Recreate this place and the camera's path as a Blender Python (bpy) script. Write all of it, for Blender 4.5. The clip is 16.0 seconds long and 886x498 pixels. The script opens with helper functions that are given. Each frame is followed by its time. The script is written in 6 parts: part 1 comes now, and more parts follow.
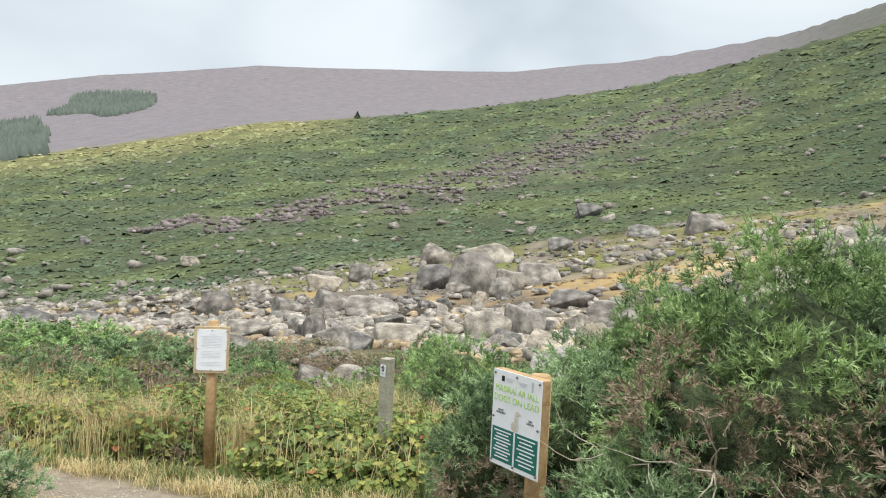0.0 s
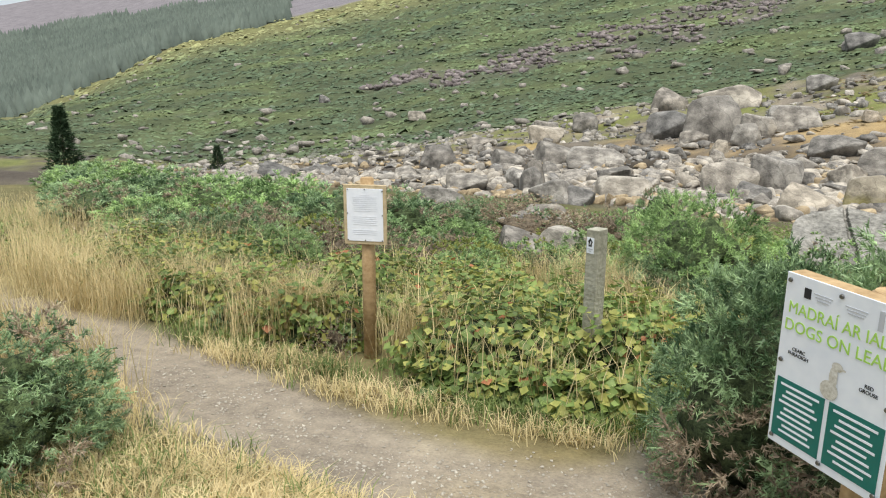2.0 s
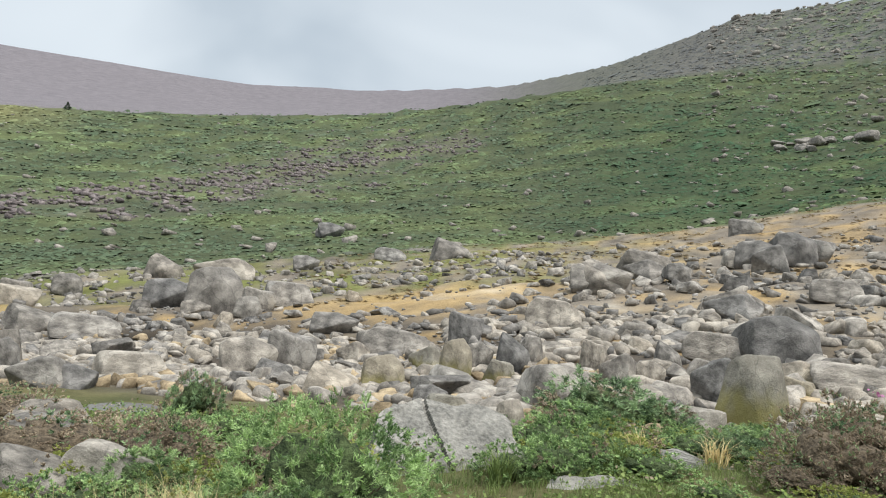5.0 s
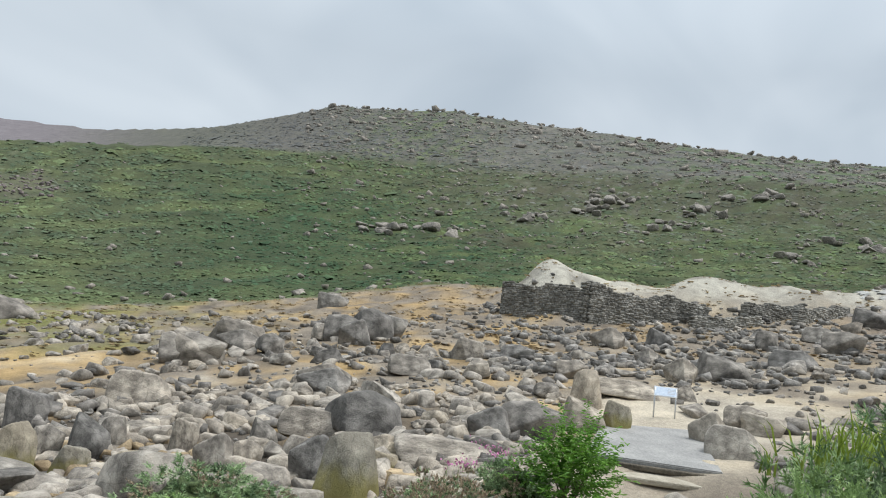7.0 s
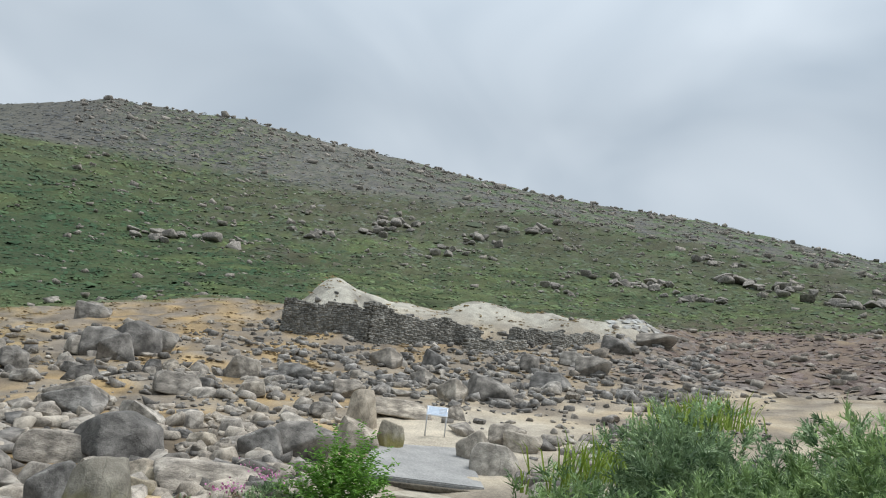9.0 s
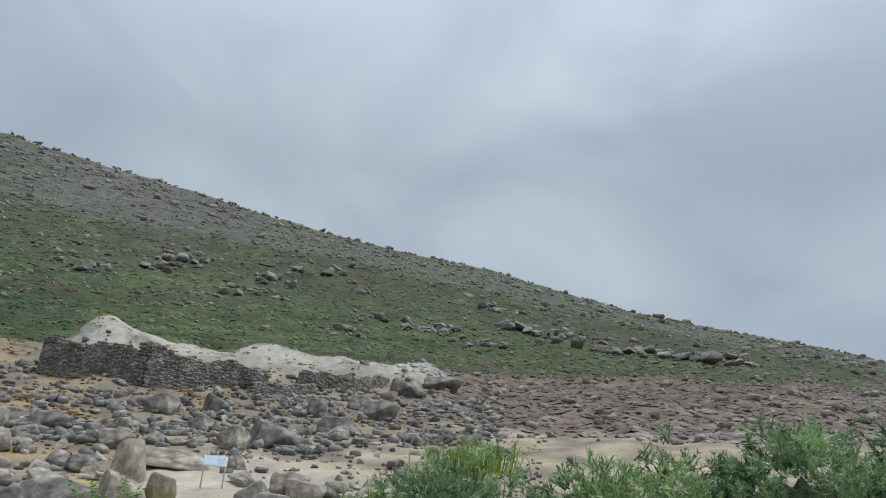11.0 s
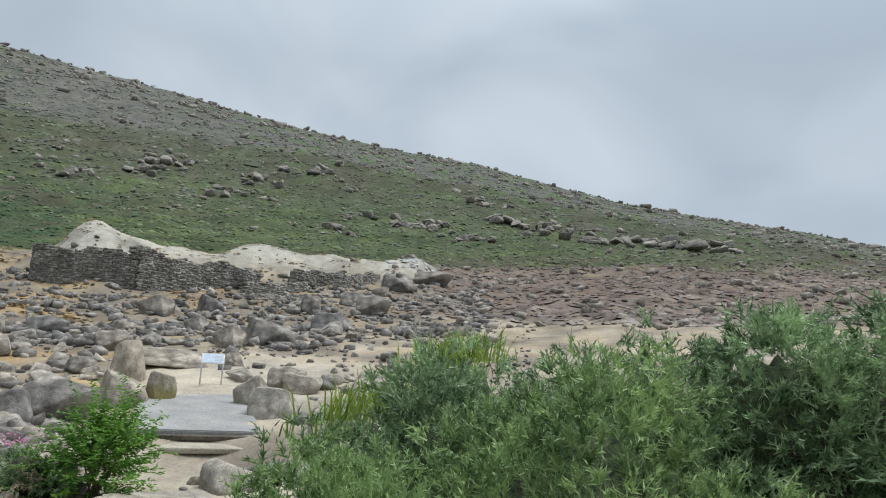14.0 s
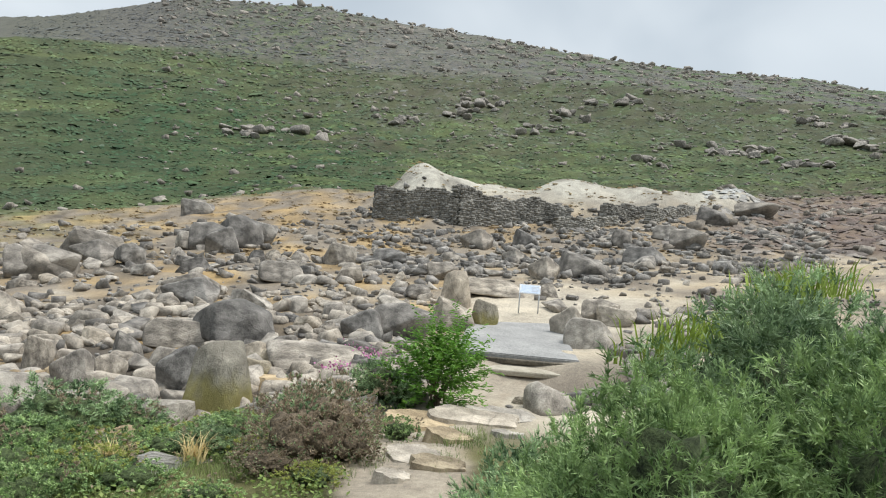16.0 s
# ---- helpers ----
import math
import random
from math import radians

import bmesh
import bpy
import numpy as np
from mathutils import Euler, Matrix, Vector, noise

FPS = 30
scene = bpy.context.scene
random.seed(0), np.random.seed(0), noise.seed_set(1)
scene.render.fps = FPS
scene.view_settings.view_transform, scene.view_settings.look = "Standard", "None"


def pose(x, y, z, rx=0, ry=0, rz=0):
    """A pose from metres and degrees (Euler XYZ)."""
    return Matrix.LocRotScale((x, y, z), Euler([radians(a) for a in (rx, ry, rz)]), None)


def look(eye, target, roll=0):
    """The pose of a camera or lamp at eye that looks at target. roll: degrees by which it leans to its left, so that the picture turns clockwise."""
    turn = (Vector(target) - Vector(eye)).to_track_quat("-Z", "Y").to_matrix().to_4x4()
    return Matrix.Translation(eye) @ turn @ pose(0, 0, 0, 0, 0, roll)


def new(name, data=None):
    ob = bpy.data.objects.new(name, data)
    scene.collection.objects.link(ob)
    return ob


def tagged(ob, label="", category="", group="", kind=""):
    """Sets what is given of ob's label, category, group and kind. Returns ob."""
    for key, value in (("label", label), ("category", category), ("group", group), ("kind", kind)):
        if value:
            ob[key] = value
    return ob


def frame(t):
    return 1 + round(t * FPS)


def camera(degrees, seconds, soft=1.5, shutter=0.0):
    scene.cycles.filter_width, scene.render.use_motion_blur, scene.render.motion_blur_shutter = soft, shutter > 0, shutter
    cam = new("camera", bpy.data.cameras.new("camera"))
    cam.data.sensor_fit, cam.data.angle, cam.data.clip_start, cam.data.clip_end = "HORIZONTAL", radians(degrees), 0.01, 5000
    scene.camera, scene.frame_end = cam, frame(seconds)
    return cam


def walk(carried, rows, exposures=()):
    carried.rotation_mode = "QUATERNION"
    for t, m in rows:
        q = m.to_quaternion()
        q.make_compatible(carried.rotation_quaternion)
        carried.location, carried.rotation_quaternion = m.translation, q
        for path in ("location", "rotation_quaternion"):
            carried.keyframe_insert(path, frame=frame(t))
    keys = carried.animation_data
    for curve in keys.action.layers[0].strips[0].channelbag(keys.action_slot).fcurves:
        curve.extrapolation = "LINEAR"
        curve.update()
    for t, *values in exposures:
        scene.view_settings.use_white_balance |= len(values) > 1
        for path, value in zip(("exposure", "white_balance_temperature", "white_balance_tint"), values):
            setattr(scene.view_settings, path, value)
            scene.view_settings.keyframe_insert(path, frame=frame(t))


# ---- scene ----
cam = camera(63.4, 16.0, soft=1.1)
METRES, EYE = 8.0, 1.5
ROWS = [
    (0.0, 0.0, 0.0, 0.0, 0.1, -1.99, -2.91),
    (0.5, -0.0043, 0.0669, -0.0003, 5.16, 0.25, -3.29),
    (1.0, 0.0037, 0.1262, -0.0075, 11.43, -3.51, -2.51),
    (1.5, 0.0026, 0.1842, -0.0281, 16.84, -13.25, 0.69),
    (2.0, -0.003, 0.2418, -0.03, 17.71, -14.2, -0.17),
    (2.5, -0.0196, 0.2952, -0.0287, 17.85, -9.13, -2.67),
    (3.0, -0.0434, 0.35, -0.0315, 13.91, -5.4, -4.08),
    (3.5, -0.0686, 0.3986, -0.0347, 9.49, -5.2, -5.29),
    (4.0, -0.1031, 0.4408, -0.0445, 1.57, -5.78, -5.6),
    (4.5, -0.1238, 0.4917, -0.0502, -8.84, -3.07, -6.23),
    (5.0, -0.1397, 0.538, -0.047, -21.5, 1.44, -6.32),
    (7.5, -0.175, 0.5938, -0.0187, -58.48, 11.74, -7.33),
    (8.0, -0.1735, 0.5925, -0.0182, -62.67, 12.63, -7.25),
    (8.5, -0.1722, 0.5915, -0.0178, -66.86, 13.33, -7.15),
    (9.0, -0.1717, 0.5908, -0.0175, -71.25, 14.13, -6.9),
    (9.5, -0.1718, 0.5866, -0.0164, -75.7, 15.13, -6.73),
    (10.0, -0.1719, 0.5843, -0.0131, -80.19, 16.22, -6.38),
    (12.5, -0.1585, 0.5771, -0.0099, -94.66, 19.37, -1.86),
    (13.0, -0.1554, 0.5759, -0.0091, -95.42, 16.99, -1.78),
    (13.5, -0.1546, 0.5744, -0.0101, -93.0, 13.85, -2.14),
    (14.0, -0.1618, 0.5767, -0.0115, -88.06, 10.86, -2.81),
    (14.5, -0.1635, 0.5814, -0.0142, -81.67, 8.36, -3.52),
    (15.0, -0.1649, 0.5857, -0.0167, -75.04, 6.43, -4.2),
    (15.5, -0.1676, 0.5888, -0.0173, -68.92, 5.01, -4.73),
    (16.0, -0.1681, 0.5903, -0.0183, -63.82, 3.95, -5.06),
]

EXPOSURES = [(0.0, 0.22, 6600, 10), (0.5, -0.12, 6600, 10), (1.0, -0.1, 6600, 10), (1.5, 0.1, 6600, 10), (2.0, 0.14, 6600, 10), (2.5, 0.26, 6600, 10), (3.5, -0.08, 6550, 10), (4.2, 0.08, 6500, 10), (5.0, 0.03, 6450, 10), (7.5, -0.12, 6350, 10), (9.0, -0.2, 6300, 10), (10.0, -0.36, 6200, 10), (12.5, -0.6, 5980, 10), (13.0, -0.55, 5980, 10), (13.6, -0.28, 6150, 10), (14.0, -0.24, 6250, 10), (14.5, -0.08, 6350, 10), (16.0, 0.04, 6500, 10)]
walk(cam, [(t, pose(METRES * x, METRES * y, EYE + METRES * z, 90 + pitch, roll, yaw)) for t, x, y, z, yaw, pitch, roll in ROWS], EXPOSURES)

# ---- overcast sky and veiled sun ----
world = bpy.data.worlds.new("overcast_sky")
scene.world = world
world.use_nodes = True
wn, wl = world.node_tree.nodes, world.node_tree.links
wn.clear()
w_out, w_bg = wn.new("ShaderNodeOutputWorld"), wn.new("ShaderNodeBackground")
w_sky = wn.new("ShaderNodeTexSky")
w_sky.sky_type, w_sky.sun_disc, w_sky.sun_elevation, w_sky.sun_rotation = "NISHITA", False, radians(70), radians(150)
w_tc, w_map, w_noise, w_ramp = wn.new("ShaderNodeTexCoord"), wn.new("ShaderNodeMapping"), wn.new("ShaderNodeTexNoise"), wn.new("ShaderNodeValToRGB")
w_map.inputs["Scale"].default_value = (1.6, 1.6, 2.6)
w_map.inputs["Location"].default_value = (0.35, 0.1, 0.2)
w_noise.inputs["Scale"].default_value, w_noise.inputs["Detail"].default_value = 1.7, 3.5
w_noise.inputs["Roughness"].default_value, w_noise.inputs["Distortion"].default_value = 0.42, 0.5
w_ramp.color_ramp.elements[0].position, w_ramp.color_ramp.elements[0].color = 0.34, (0.54, 0.62, 0.69, 1)
w_ramp.color_ramp.elements[1].position, w_ramp.color_ramp.elements[1].color = 0.68, (0.80, 0.87, 0.92, 1)
w_sep, w_grad, w_gradmul, w_mix = wn.new("ShaderNodeSeparateXYZ"), wn.new("ShaderNodeMapRange"), wn.new("ShaderNodeVectorMath"), wn.new("ShaderNodeMixRGB")
w_grad.inputs["From Min"].default_value, w_grad.inputs["From Max"].default_value = 0.42, 1.0
w_grad.inputs["To Min"].default_value, w_grad.inputs["To Max"].default_value = 1.0, 1.9
w_gradmul.operation = "MULTIPLY"
w_skymul = wn.new("ShaderNodeVectorMath")
w_skymul.operation = "SCALE"
w_skymul.inputs["Scale"].default_value = 0.1
wl.new(w_tc.outputs["Generated"], w_map.inputs["Vector"])
wl.new(w_map.outputs["Vector"], w_noise.inputs["Vector"])
wl.new(w_noise.outputs["Fac"], w_ramp.inputs["Fac"])
wl.new(w_tc.outputs["Generated"], w_sep.inputs["Vector"])
wl.new(w_sep.outputs["Z"], w_grad.inputs["Value"])
wl.new(w_ramp.outputs["Color"], w_gradmul.inputs[0])
wl.new(w_grad.outputs["Result"], w_gradmul.inputs[1])
wl.new(w_sky.outputs["Color"], w_skymul.inputs[0])
w_mix.inputs["Fac"].default_value = 0.92
wl.new(w_skymul.outputs["Vector"], w_mix.inputs["Color1"])
wl.new(w_gradmul.outputs["Vector"], w_mix.inputs["Color2"])
wl.new(w_mix.outputs["Color"], w_bg.inputs["Color"])
wl.new(w_bg.outputs["Background"], w_out.inputs["Surface"])
w_bg.inputs["Strength"].default_value = 1.0

sun = new("sun", bpy.data.lights.new("sun", "SUN"))
sun.data.energy, sun.data.angle, sun.data.color = 3.4, radians(28), (1.0, 0.96, 0.9)
sun.matrix_world = look((math.sin(radians(150)) * 18, math.cos(radians(150)) * 18, 50), (0, 0, 0))


# ---- materials ----
def surface(name, low, high, scale=4.0, rough=0.85, bump=0.3, fine=None, spread=0.0, metal=0.0, coords="Object", translucent=0.0, specular=0.3):
    """Two-scale mottled surface between two colours; spread varies whole objects or islands."""
    m = bpy.data.materials.new(name)
    m.use_nodes = True
    n, k = m.node_tree.nodes, m.node_tree.links
    b = n["Principled BSDF"]
    b.inputs["Roughness"].default_value, b.inputs["Metallic"].default_value = rough, metal
    b.inputs["Specular IOR Level"].default_value = specular
    tc, n1, n2, mx, rp = n.new("ShaderNodeTexCoord"), n.new("ShaderNodeTexNoise"), n.new("ShaderNodeTexNoise"), n.new("ShaderNodeMath"), n.new("ShaderNodeValToRGB")
    n1.inputs["Scale"].default_value, n1.inputs["Detail"].default_value = scale, 5
    n2.inputs["Scale"].default_value, n2.inputs["Detail"].default_value = fine or scale * 9, 3
    for q in (n1, n2):
        k.new(tc.outputs[coords], q.inputs["Vector"])
    mx.operation = "MULTIPLY_ADD"
    mx.inputs[1].default_value = 0.4
    k.new(n2.outputs["Fac"], mx.inputs[0])
    sc = n.new("ShaderNodeMath")
    sc.operation = "MULTIPLY"
    sc.inputs[1].default_value = 0.6
    k.new(n1.outputs["Fac"], sc.inputs[0])
    k.new(sc.outputs[0], mx.inputs[2])
    rp.color_ramp.elements[0].position, rp.color_ramp.elements[1].position = 0.36, 0.64
    rp.color_ramp.elements[0].color, rp.color_ramp.elements[1].color = (*low, 1), (*high, 1)
    k.new(mx.outputs[0], rp.inputs["Fac"])
    colour = rp.outputs["Color"]
    if spread:
        info, geo, add, hsv = n.new("ShaderNodeObjectInfo"), n.new("ShaderNodeNewGeometry"), n.new("ShaderNodeMath"), n.new("ShaderNodeHueSaturation")
        add.operation = "ADD"
        k.new(info.outputs["Random"], add.inputs[0])
        k.new(geo.outputs["Random Per Island"], add.inputs[1])
        mr = n.new("ShaderNodeMapRange")
        mr.inputs["From Max"].default_value = 2.0
        mr.inputs["To Min"].default_value, mr.inputs["To Max"].default_value = 1 - spread, 1 + spread
        k.new(add.outputs[0], mr.inputs["Value"])
        k.new(mr.outputs["Result"], hsv.inputs["Value"])
        k.new(colour, hsv.inputs["Color"])
        colour = hsv.outputs["Color"]
    k.new(colour, b.inputs["Base Color"])
    if bump:
        bp = n.new("ShaderNodeBump")
        bp.inputs["Strength"].default_value, bp.inputs["Distance"].default_value = bump, 0.5 / scale
        k.new(mx.outputs[0], bp.inputs["Height"])
        k.new(bp.outputs["Normal"], b.inputs["Normal"])
    if translucent:
        tr, ms = n.new("ShaderNodeBsdfTranslucent"), n.new("ShaderNodeMixShader")
        ms.inputs["Fac"].default_value = translucent
        k.new(colour, tr.inputs["Color"])
        k.new(b.outputs["BSDF"], ms.inputs[1])
        k.new(tr.outputs["BSDF"], ms.inputs[2])
        k.new(ms.outputs["Shader"], n["Material Output"].inputs["Surface"])
    return m


def granite(name, low, high, spread, lichen=0.35):
    """Weathered granite: mottled crystals, hairline joints, pale lichen and dark runs."""
    m = bpy.data.materials.new(name)
    m.use_nodes = True
    n, k = m.node_tree.nodes, m.node_tree.links
    b = n["Principled BSDF"]
    b.inputs["Roughness"].default_value, b.inputs["Specular IOR Level"].default_value = 0.88, 0.25
    tc = n.new("ShaderNodeTexCoord")

    def grain(scale, detail, rough):
        q = n.new("ShaderNodeTexNoise")
        q.inputs["Scale"].default_value, q.inputs["Detail"].default_value, q.inputs["Roughness"].default_value = scale, detail, rough
        k.new(tc.outputs["Object"], q.inputs["Vector"])
        return q.outputs["Fac"]

    def ramp(fac, stops):
        q = n.new("ShaderNodeValToRGB")
        while len(q.color_ramp.elements) < len(stops):
            q.color_ramp.elements.new(0.5)
        for e, (at, c) in zip(q.color_ramp.elements, stops):
            e.position, e.color = at, (*c, 1)
        k.new(fac, q.inputs["Fac"])
        return q.outputs["Color"]

    def blend(kind, fac, c1, c2):
        q = n.new("ShaderNodeMixRGB")
        q.blend_type = kind
        if isinstance(fac, float):
            q.inputs["Fac"].default_value = fac
        else:
            k.new(fac, q.inputs["Fac"])
        for socket, c in (("Color1", c1), ("Color2", c2)):
            if isinstance(c, tuple):
                q.inputs[socket].default_value = (*c, 1)
            else:
                k.new(c, q.inputs[socket])
        return q.outputs["Color"]
    main, speck, patch = grain(1.7, 11, 0.68), grain(34, 3, 0.7), grain(0.9, 6, 0.6)
    mid = tuple((p + q) / 2 * 0.95 for p, q in zip(low, high))
    colour = ramp(main, ((0.36, low), (0.5, mid), (0.64, high)))
    colour = blend("MULTIPLY", 1.0, colour, ramp(speck, ((0.34, (0.8, 0.8, 0.8)), (0.66, (1.17, 1.16, 1.15)))))
    pale = ramp(patch, ((0.54, (0, 0, 0)), (0.62, (lichen, lichen, lichen))))
    colour = blend("MIX", pale, colour, tuple(min(1, q * 1.25) for q in high))
    warp, cells = n.new("ShaderNodeVectorMath"), n.new("ShaderNodeTexVoronoi")
    warp.operation = "MULTIPLY_ADD"
    warp.inputs[1].default_value = (0.5, 0.5, 0.5)
    wn_ = n.new("ShaderNodeTexNoise")
    wn_.inputs["Scale"].default_value, wn_.inputs["Detail"].default_value = 1.6, 4
    k.new(tc.outputs["Object"], wn_.inputs["Vector"])
    k.new(wn_.outputs["Color"], warp.inputs[0])
    k.new(tc.outputs["Object"], warp.inputs[2])
    cells.feature = "DISTANCE_TO_EDGE"
    cells.inputs["Scale"].default_value = 0.42
    k.new(warp.outputs["Vector"], cells.inputs["Vector"])
    joint = ramp(cells.outputs["Distance"], ((0.0, (0.45, 0.45, 0.45)), (0.012, (1, 1, 1))))
    colour = blend("MULTIPLY", 0.55, colour, joint)
    info, geo, add, hsv, mr = n.new("ShaderNodeObjectInfo"), n.new("ShaderNodeNewGeometry"), n.new("ShaderNodeMath"), n.new("ShaderNodeHueSaturation"), n.new("ShaderNodeMapRange")
    add.operation = "ADD"
    k.new(info.outputs["Random"], add.inputs[0])
    k.new(geo.outputs["Random Per Island"], add.inputs[1])
    mr.inputs["From Max"].default_value = 2.0
    mr.inputs["To Min"].default_value, mr.inputs["To Max"].default_value = 1 - spread, 1 + spread
    k.new(add.outputs[0], mr.inputs["Value"])
    k.new(mr.outputs["Result"], hsv.inputs["Value"])
    k.new(colour, hsv.inputs["Color"])
    k.new(blend("MULTIPLY", info.outputs["Random"], hsv.outputs["Color"], (1.0, 0.93, 0.83)), b.inputs["Base Color"])
    hm, hj = n.new("ShaderNodeMath"), n.new("ShaderNodeMath")
    hm.operation, hj.operation = "MULTIPLY_ADD", "MULTIPLY_ADD"
    hm.inputs[1].default_value, hj.inputs[1].default_value = 0.14, 0.05
    k.new(speck, hm.inputs[0])
    k.new(main, hm.inputs[2])
    k.new(joint, hj.inputs[0])
    k.new(hm.outputs[0], hj.inputs[2])
    bp = n.new("ShaderNodeBump")
    bp.inputs["Strength"].default_value, bp.inputs["Distance"].default_value = 0.6, 0.2
    k.new(hj.outputs[0], bp.inputs["Height"])
    k.new(bp.outputs["Normal"], b.inputs["Normal"])
    return m


GRANITE = granite("granite", (0.125, 0.119, 0.112), (0.43, 0.412, 0.382), 0.5)
GRANITE_PALE = granite("granite_pale", (0.22, 0.205, 0.18), (0.52, 0.485, 0.43), 0.3)
GRANITE_DARK = granite("granite_dark", (0.105, 0.102, 0.097), (0.35, 0.335, 0.315), 0.45, 0.3)
GRANITE_MOSSY = granite("granite_mossy", (0.19, 0.175, 0.145), (0.41, 0.385, 0.32), 0.25)
GRANITE_TAN = granite("granite_tan", (0.16, 0.128, 0.085), (0.44, 0.37, 0.26), 0.35)
SLOPE_ROCK = granite("slope_granite", (0.13, 0.127, 0.122), (0.37, 0.355, 0.335), 0.35, 0.2)


def stain_foot(m, tint):
    """Yellow-green algae that stains the lower half of a stone, with a ragged upper edge."""
    n, k = m.node_tree.nodes, m.node_tree.links
    b = n["Principled BSDF"]
    old = b.inputs["Base Color"].links[0].from_socket
    tc, sp, ns, ad, mr, mx = n.new("ShaderNodeTexCoord"), n.new("ShaderNodeSeparateXYZ"), n.new("ShaderNodeTexNoise"), n.new("ShaderNodeMath"), n.new("ShaderNodeMapRange"), n.new("ShaderNodeMixRGB")
    ns.inputs["Scale"].default_value = 2.5
    k.new(tc.outputs["Object"], sp.inputs[0])
    k.new(tc.outputs["Object"], ns.inputs["Vector"])
    ad.operation = "ADD"
    k.new(sp.outputs["Z"], ad.inputs[0])
    k.new(ns.outputs["Fac"], ad.inputs[1])
    mr.inputs["From Min"].default_value, mr.inputs["From Max"].default_value = 0.35, 0.95
    mr.inputs["To Min"].default_value, mr.inputs["To Max"].default_value = 0.8, 0.0
    k.new(ad.outputs[0], mr.inputs["Value"])
    k.new(mr.outputs["Result"], mx.inputs["Fac"])
    k.new(old, mx.inputs["Color1"])
    mx.inputs["Color2"].default_value = (*tint, 1)
    k.new(mx.outputs["Color"], b.inputs["Base Color"])


stain_foot(GRANITE_MOSSY, (0.27, 0.24, 0.075))
GORSE = surface("gorse_shoots", (0.068, 0.125, 0.056), (0.45, 0.60, 0.32), 2.2, 0.5, 0, 15, 0.3, translucent=0.2)
GORSE_FRESH = surface("gorse_fresh", (0.085, 0.155, 0.054), (0.50, 0.67, 0.29), 2.2, 0.5, 0, 15, 0.3, translucent=0.2)
for m_ in (GORSE, GORSE_FRESH):
    for q in m_.node_tree.nodes:
        if q.type == "VALTORGB":
            q.color_ramp.elements[0].position, q.color_ramp.elements[1].position = 0.41, 0.6
# Dark core colours for the bushes: shade between the shoots painted as colour.
GORSE_SHADE = surface("gorse_inner_shade", (0.008, 0.013, 0.006), (0.085, 0.115, 0.05), 30, 0.95, 1.0, 95)
SHRUB_SHADE = surface("shrub_inner_shade", (0.01, 0.018, 0.007), (0.11, 0.15, 0.06), 16, 0.95, 1.0, 55)
HEATH_SHADE = surface("heather_inner_shade", (0.03, 0.023, 0.015), (0.22, 0.172, 0.118), 16, 0.95, 1.0, 55)
DEAD = surface("dead_twigs", (0.20, 0.15, 0.105), (0.49, 0.40, 0.285), 5, 0.9, 0, 30, 0.3, translucent=0.1)
BARK = surface("bark", (0.09, 0.065, 0.045), (0.2, 0.15, 0.11), 12, 0.9, 0.4)


# ---- the lie of the land ----
HUB, HUB_EYE = (-1.2, 4.6), 1.37
AZ = np.array([-60, -48, -37, -26, -15, -5, 5, 15, 25, 33, 42, 52, 65, 78, 90, 102, 114, 126.0])
STREAM_R = np.array([70, 62, 52, 43, 34, 29, 25.5, 23, 20, 18, 16, 16, 16.5, 17, 20, 28, 36, 42.0])
STREAM_EL = np.array([-7, -7.8, -8.5, -9.2, -9.7, -10.2, -10.6, -10.6, -10.4, -10.2, -10, -8.8, -7.6, -6.8, -3, 1, 3, 3.5])
LIP_R = np.array([85, 75, 68, 60, 54, 53, 52, 50, 50, 49, 48, 48, 48, 50, 55, 65, 75, 80.0])
LIP_EL = np.array([-6.8, -7.1, -8, -7.7, -6.6, -5.9, -5.0, -3.6, -1.4, -0.1, 1.0, 2.3, 3.2, 3.8, 4.8, 6, 6.2, 5.8])
FOOT_R = np.array([95, 90, 84, 78, 76, 78, 80, 84, 90, 95, 100, 105, 112, 120, 130, 125, 120, 115.0])
FOOT_EL = np.array([-6, -6.2, -7.4, -7.1, -5.5, -3.4, -1.8, 0.1, 2.1, 3.3, 5.2, 7.7, 8.9, 9.3, 9.5, 9.9, 9.6, 7.4])
CREST_R = np.array([300, 320, 360, 400, 420, 430, 440, 450, 450, 450, 450, 440, 420, 400, 370, 330, 290, 250.0])
CREST_EL = np.array([-5, -3.5, 1.6, 4.2, 7.0, 8.3, 9.8, 11.4, 13.6, 15.3, 16.2, 16.5, 17.2, 17.2, 15.6, 13.4, 11.2, 8.3])
SKY_R = np.array([1500, 1500, 1500, 1500, 1500, 1500, 1500, 1450, 1300, 1050, 850, 750, 700, 640, 560, 480, 420, 380.0])
SKY_EL = np.array([3, 3.9, 6.6, 9.4, 11.4, 11.95, 12.25, 13.25, 14.7, 16.8, 20.3, 21.4, 20.75, 19.1, 17.75, 14.75, 12.35, 9.15])


DIPS = ((17.0, 11.0, 1.6, 0.55),)
POOLS = ((9.0, 14.9, 1.3), (-1.4, 19.9, 0.8), (0.6, 25.5, 1.0))


def smooth(e0, e1, v):
    u = np.clip((v - e0) / (e1 - e0), 0, 1)
    return u * u * (3 - 2 * u)


def soft_noise(x, y, wave, seed=0):
    """Cheap rolling noise from a few crossed waves, -1 to 1."""
    rnd = np.random.RandomState(100 + seed)
    s = 0
    for i in range(7):
        a, p, f = rnd.uniform(0, 6.28), rnd.uniform(0, 6.28), rnd.uniform(0.6, 1.9) * 6.28 / wave
        s = s + np.sin((x * np.cos(a) + y * np.sin(a)) * f + p + 1.3 * np.sin((y * np.cos(a) - x * np.sin(a)) * f * 0.6 + 2 * p))
    return s / 4.0


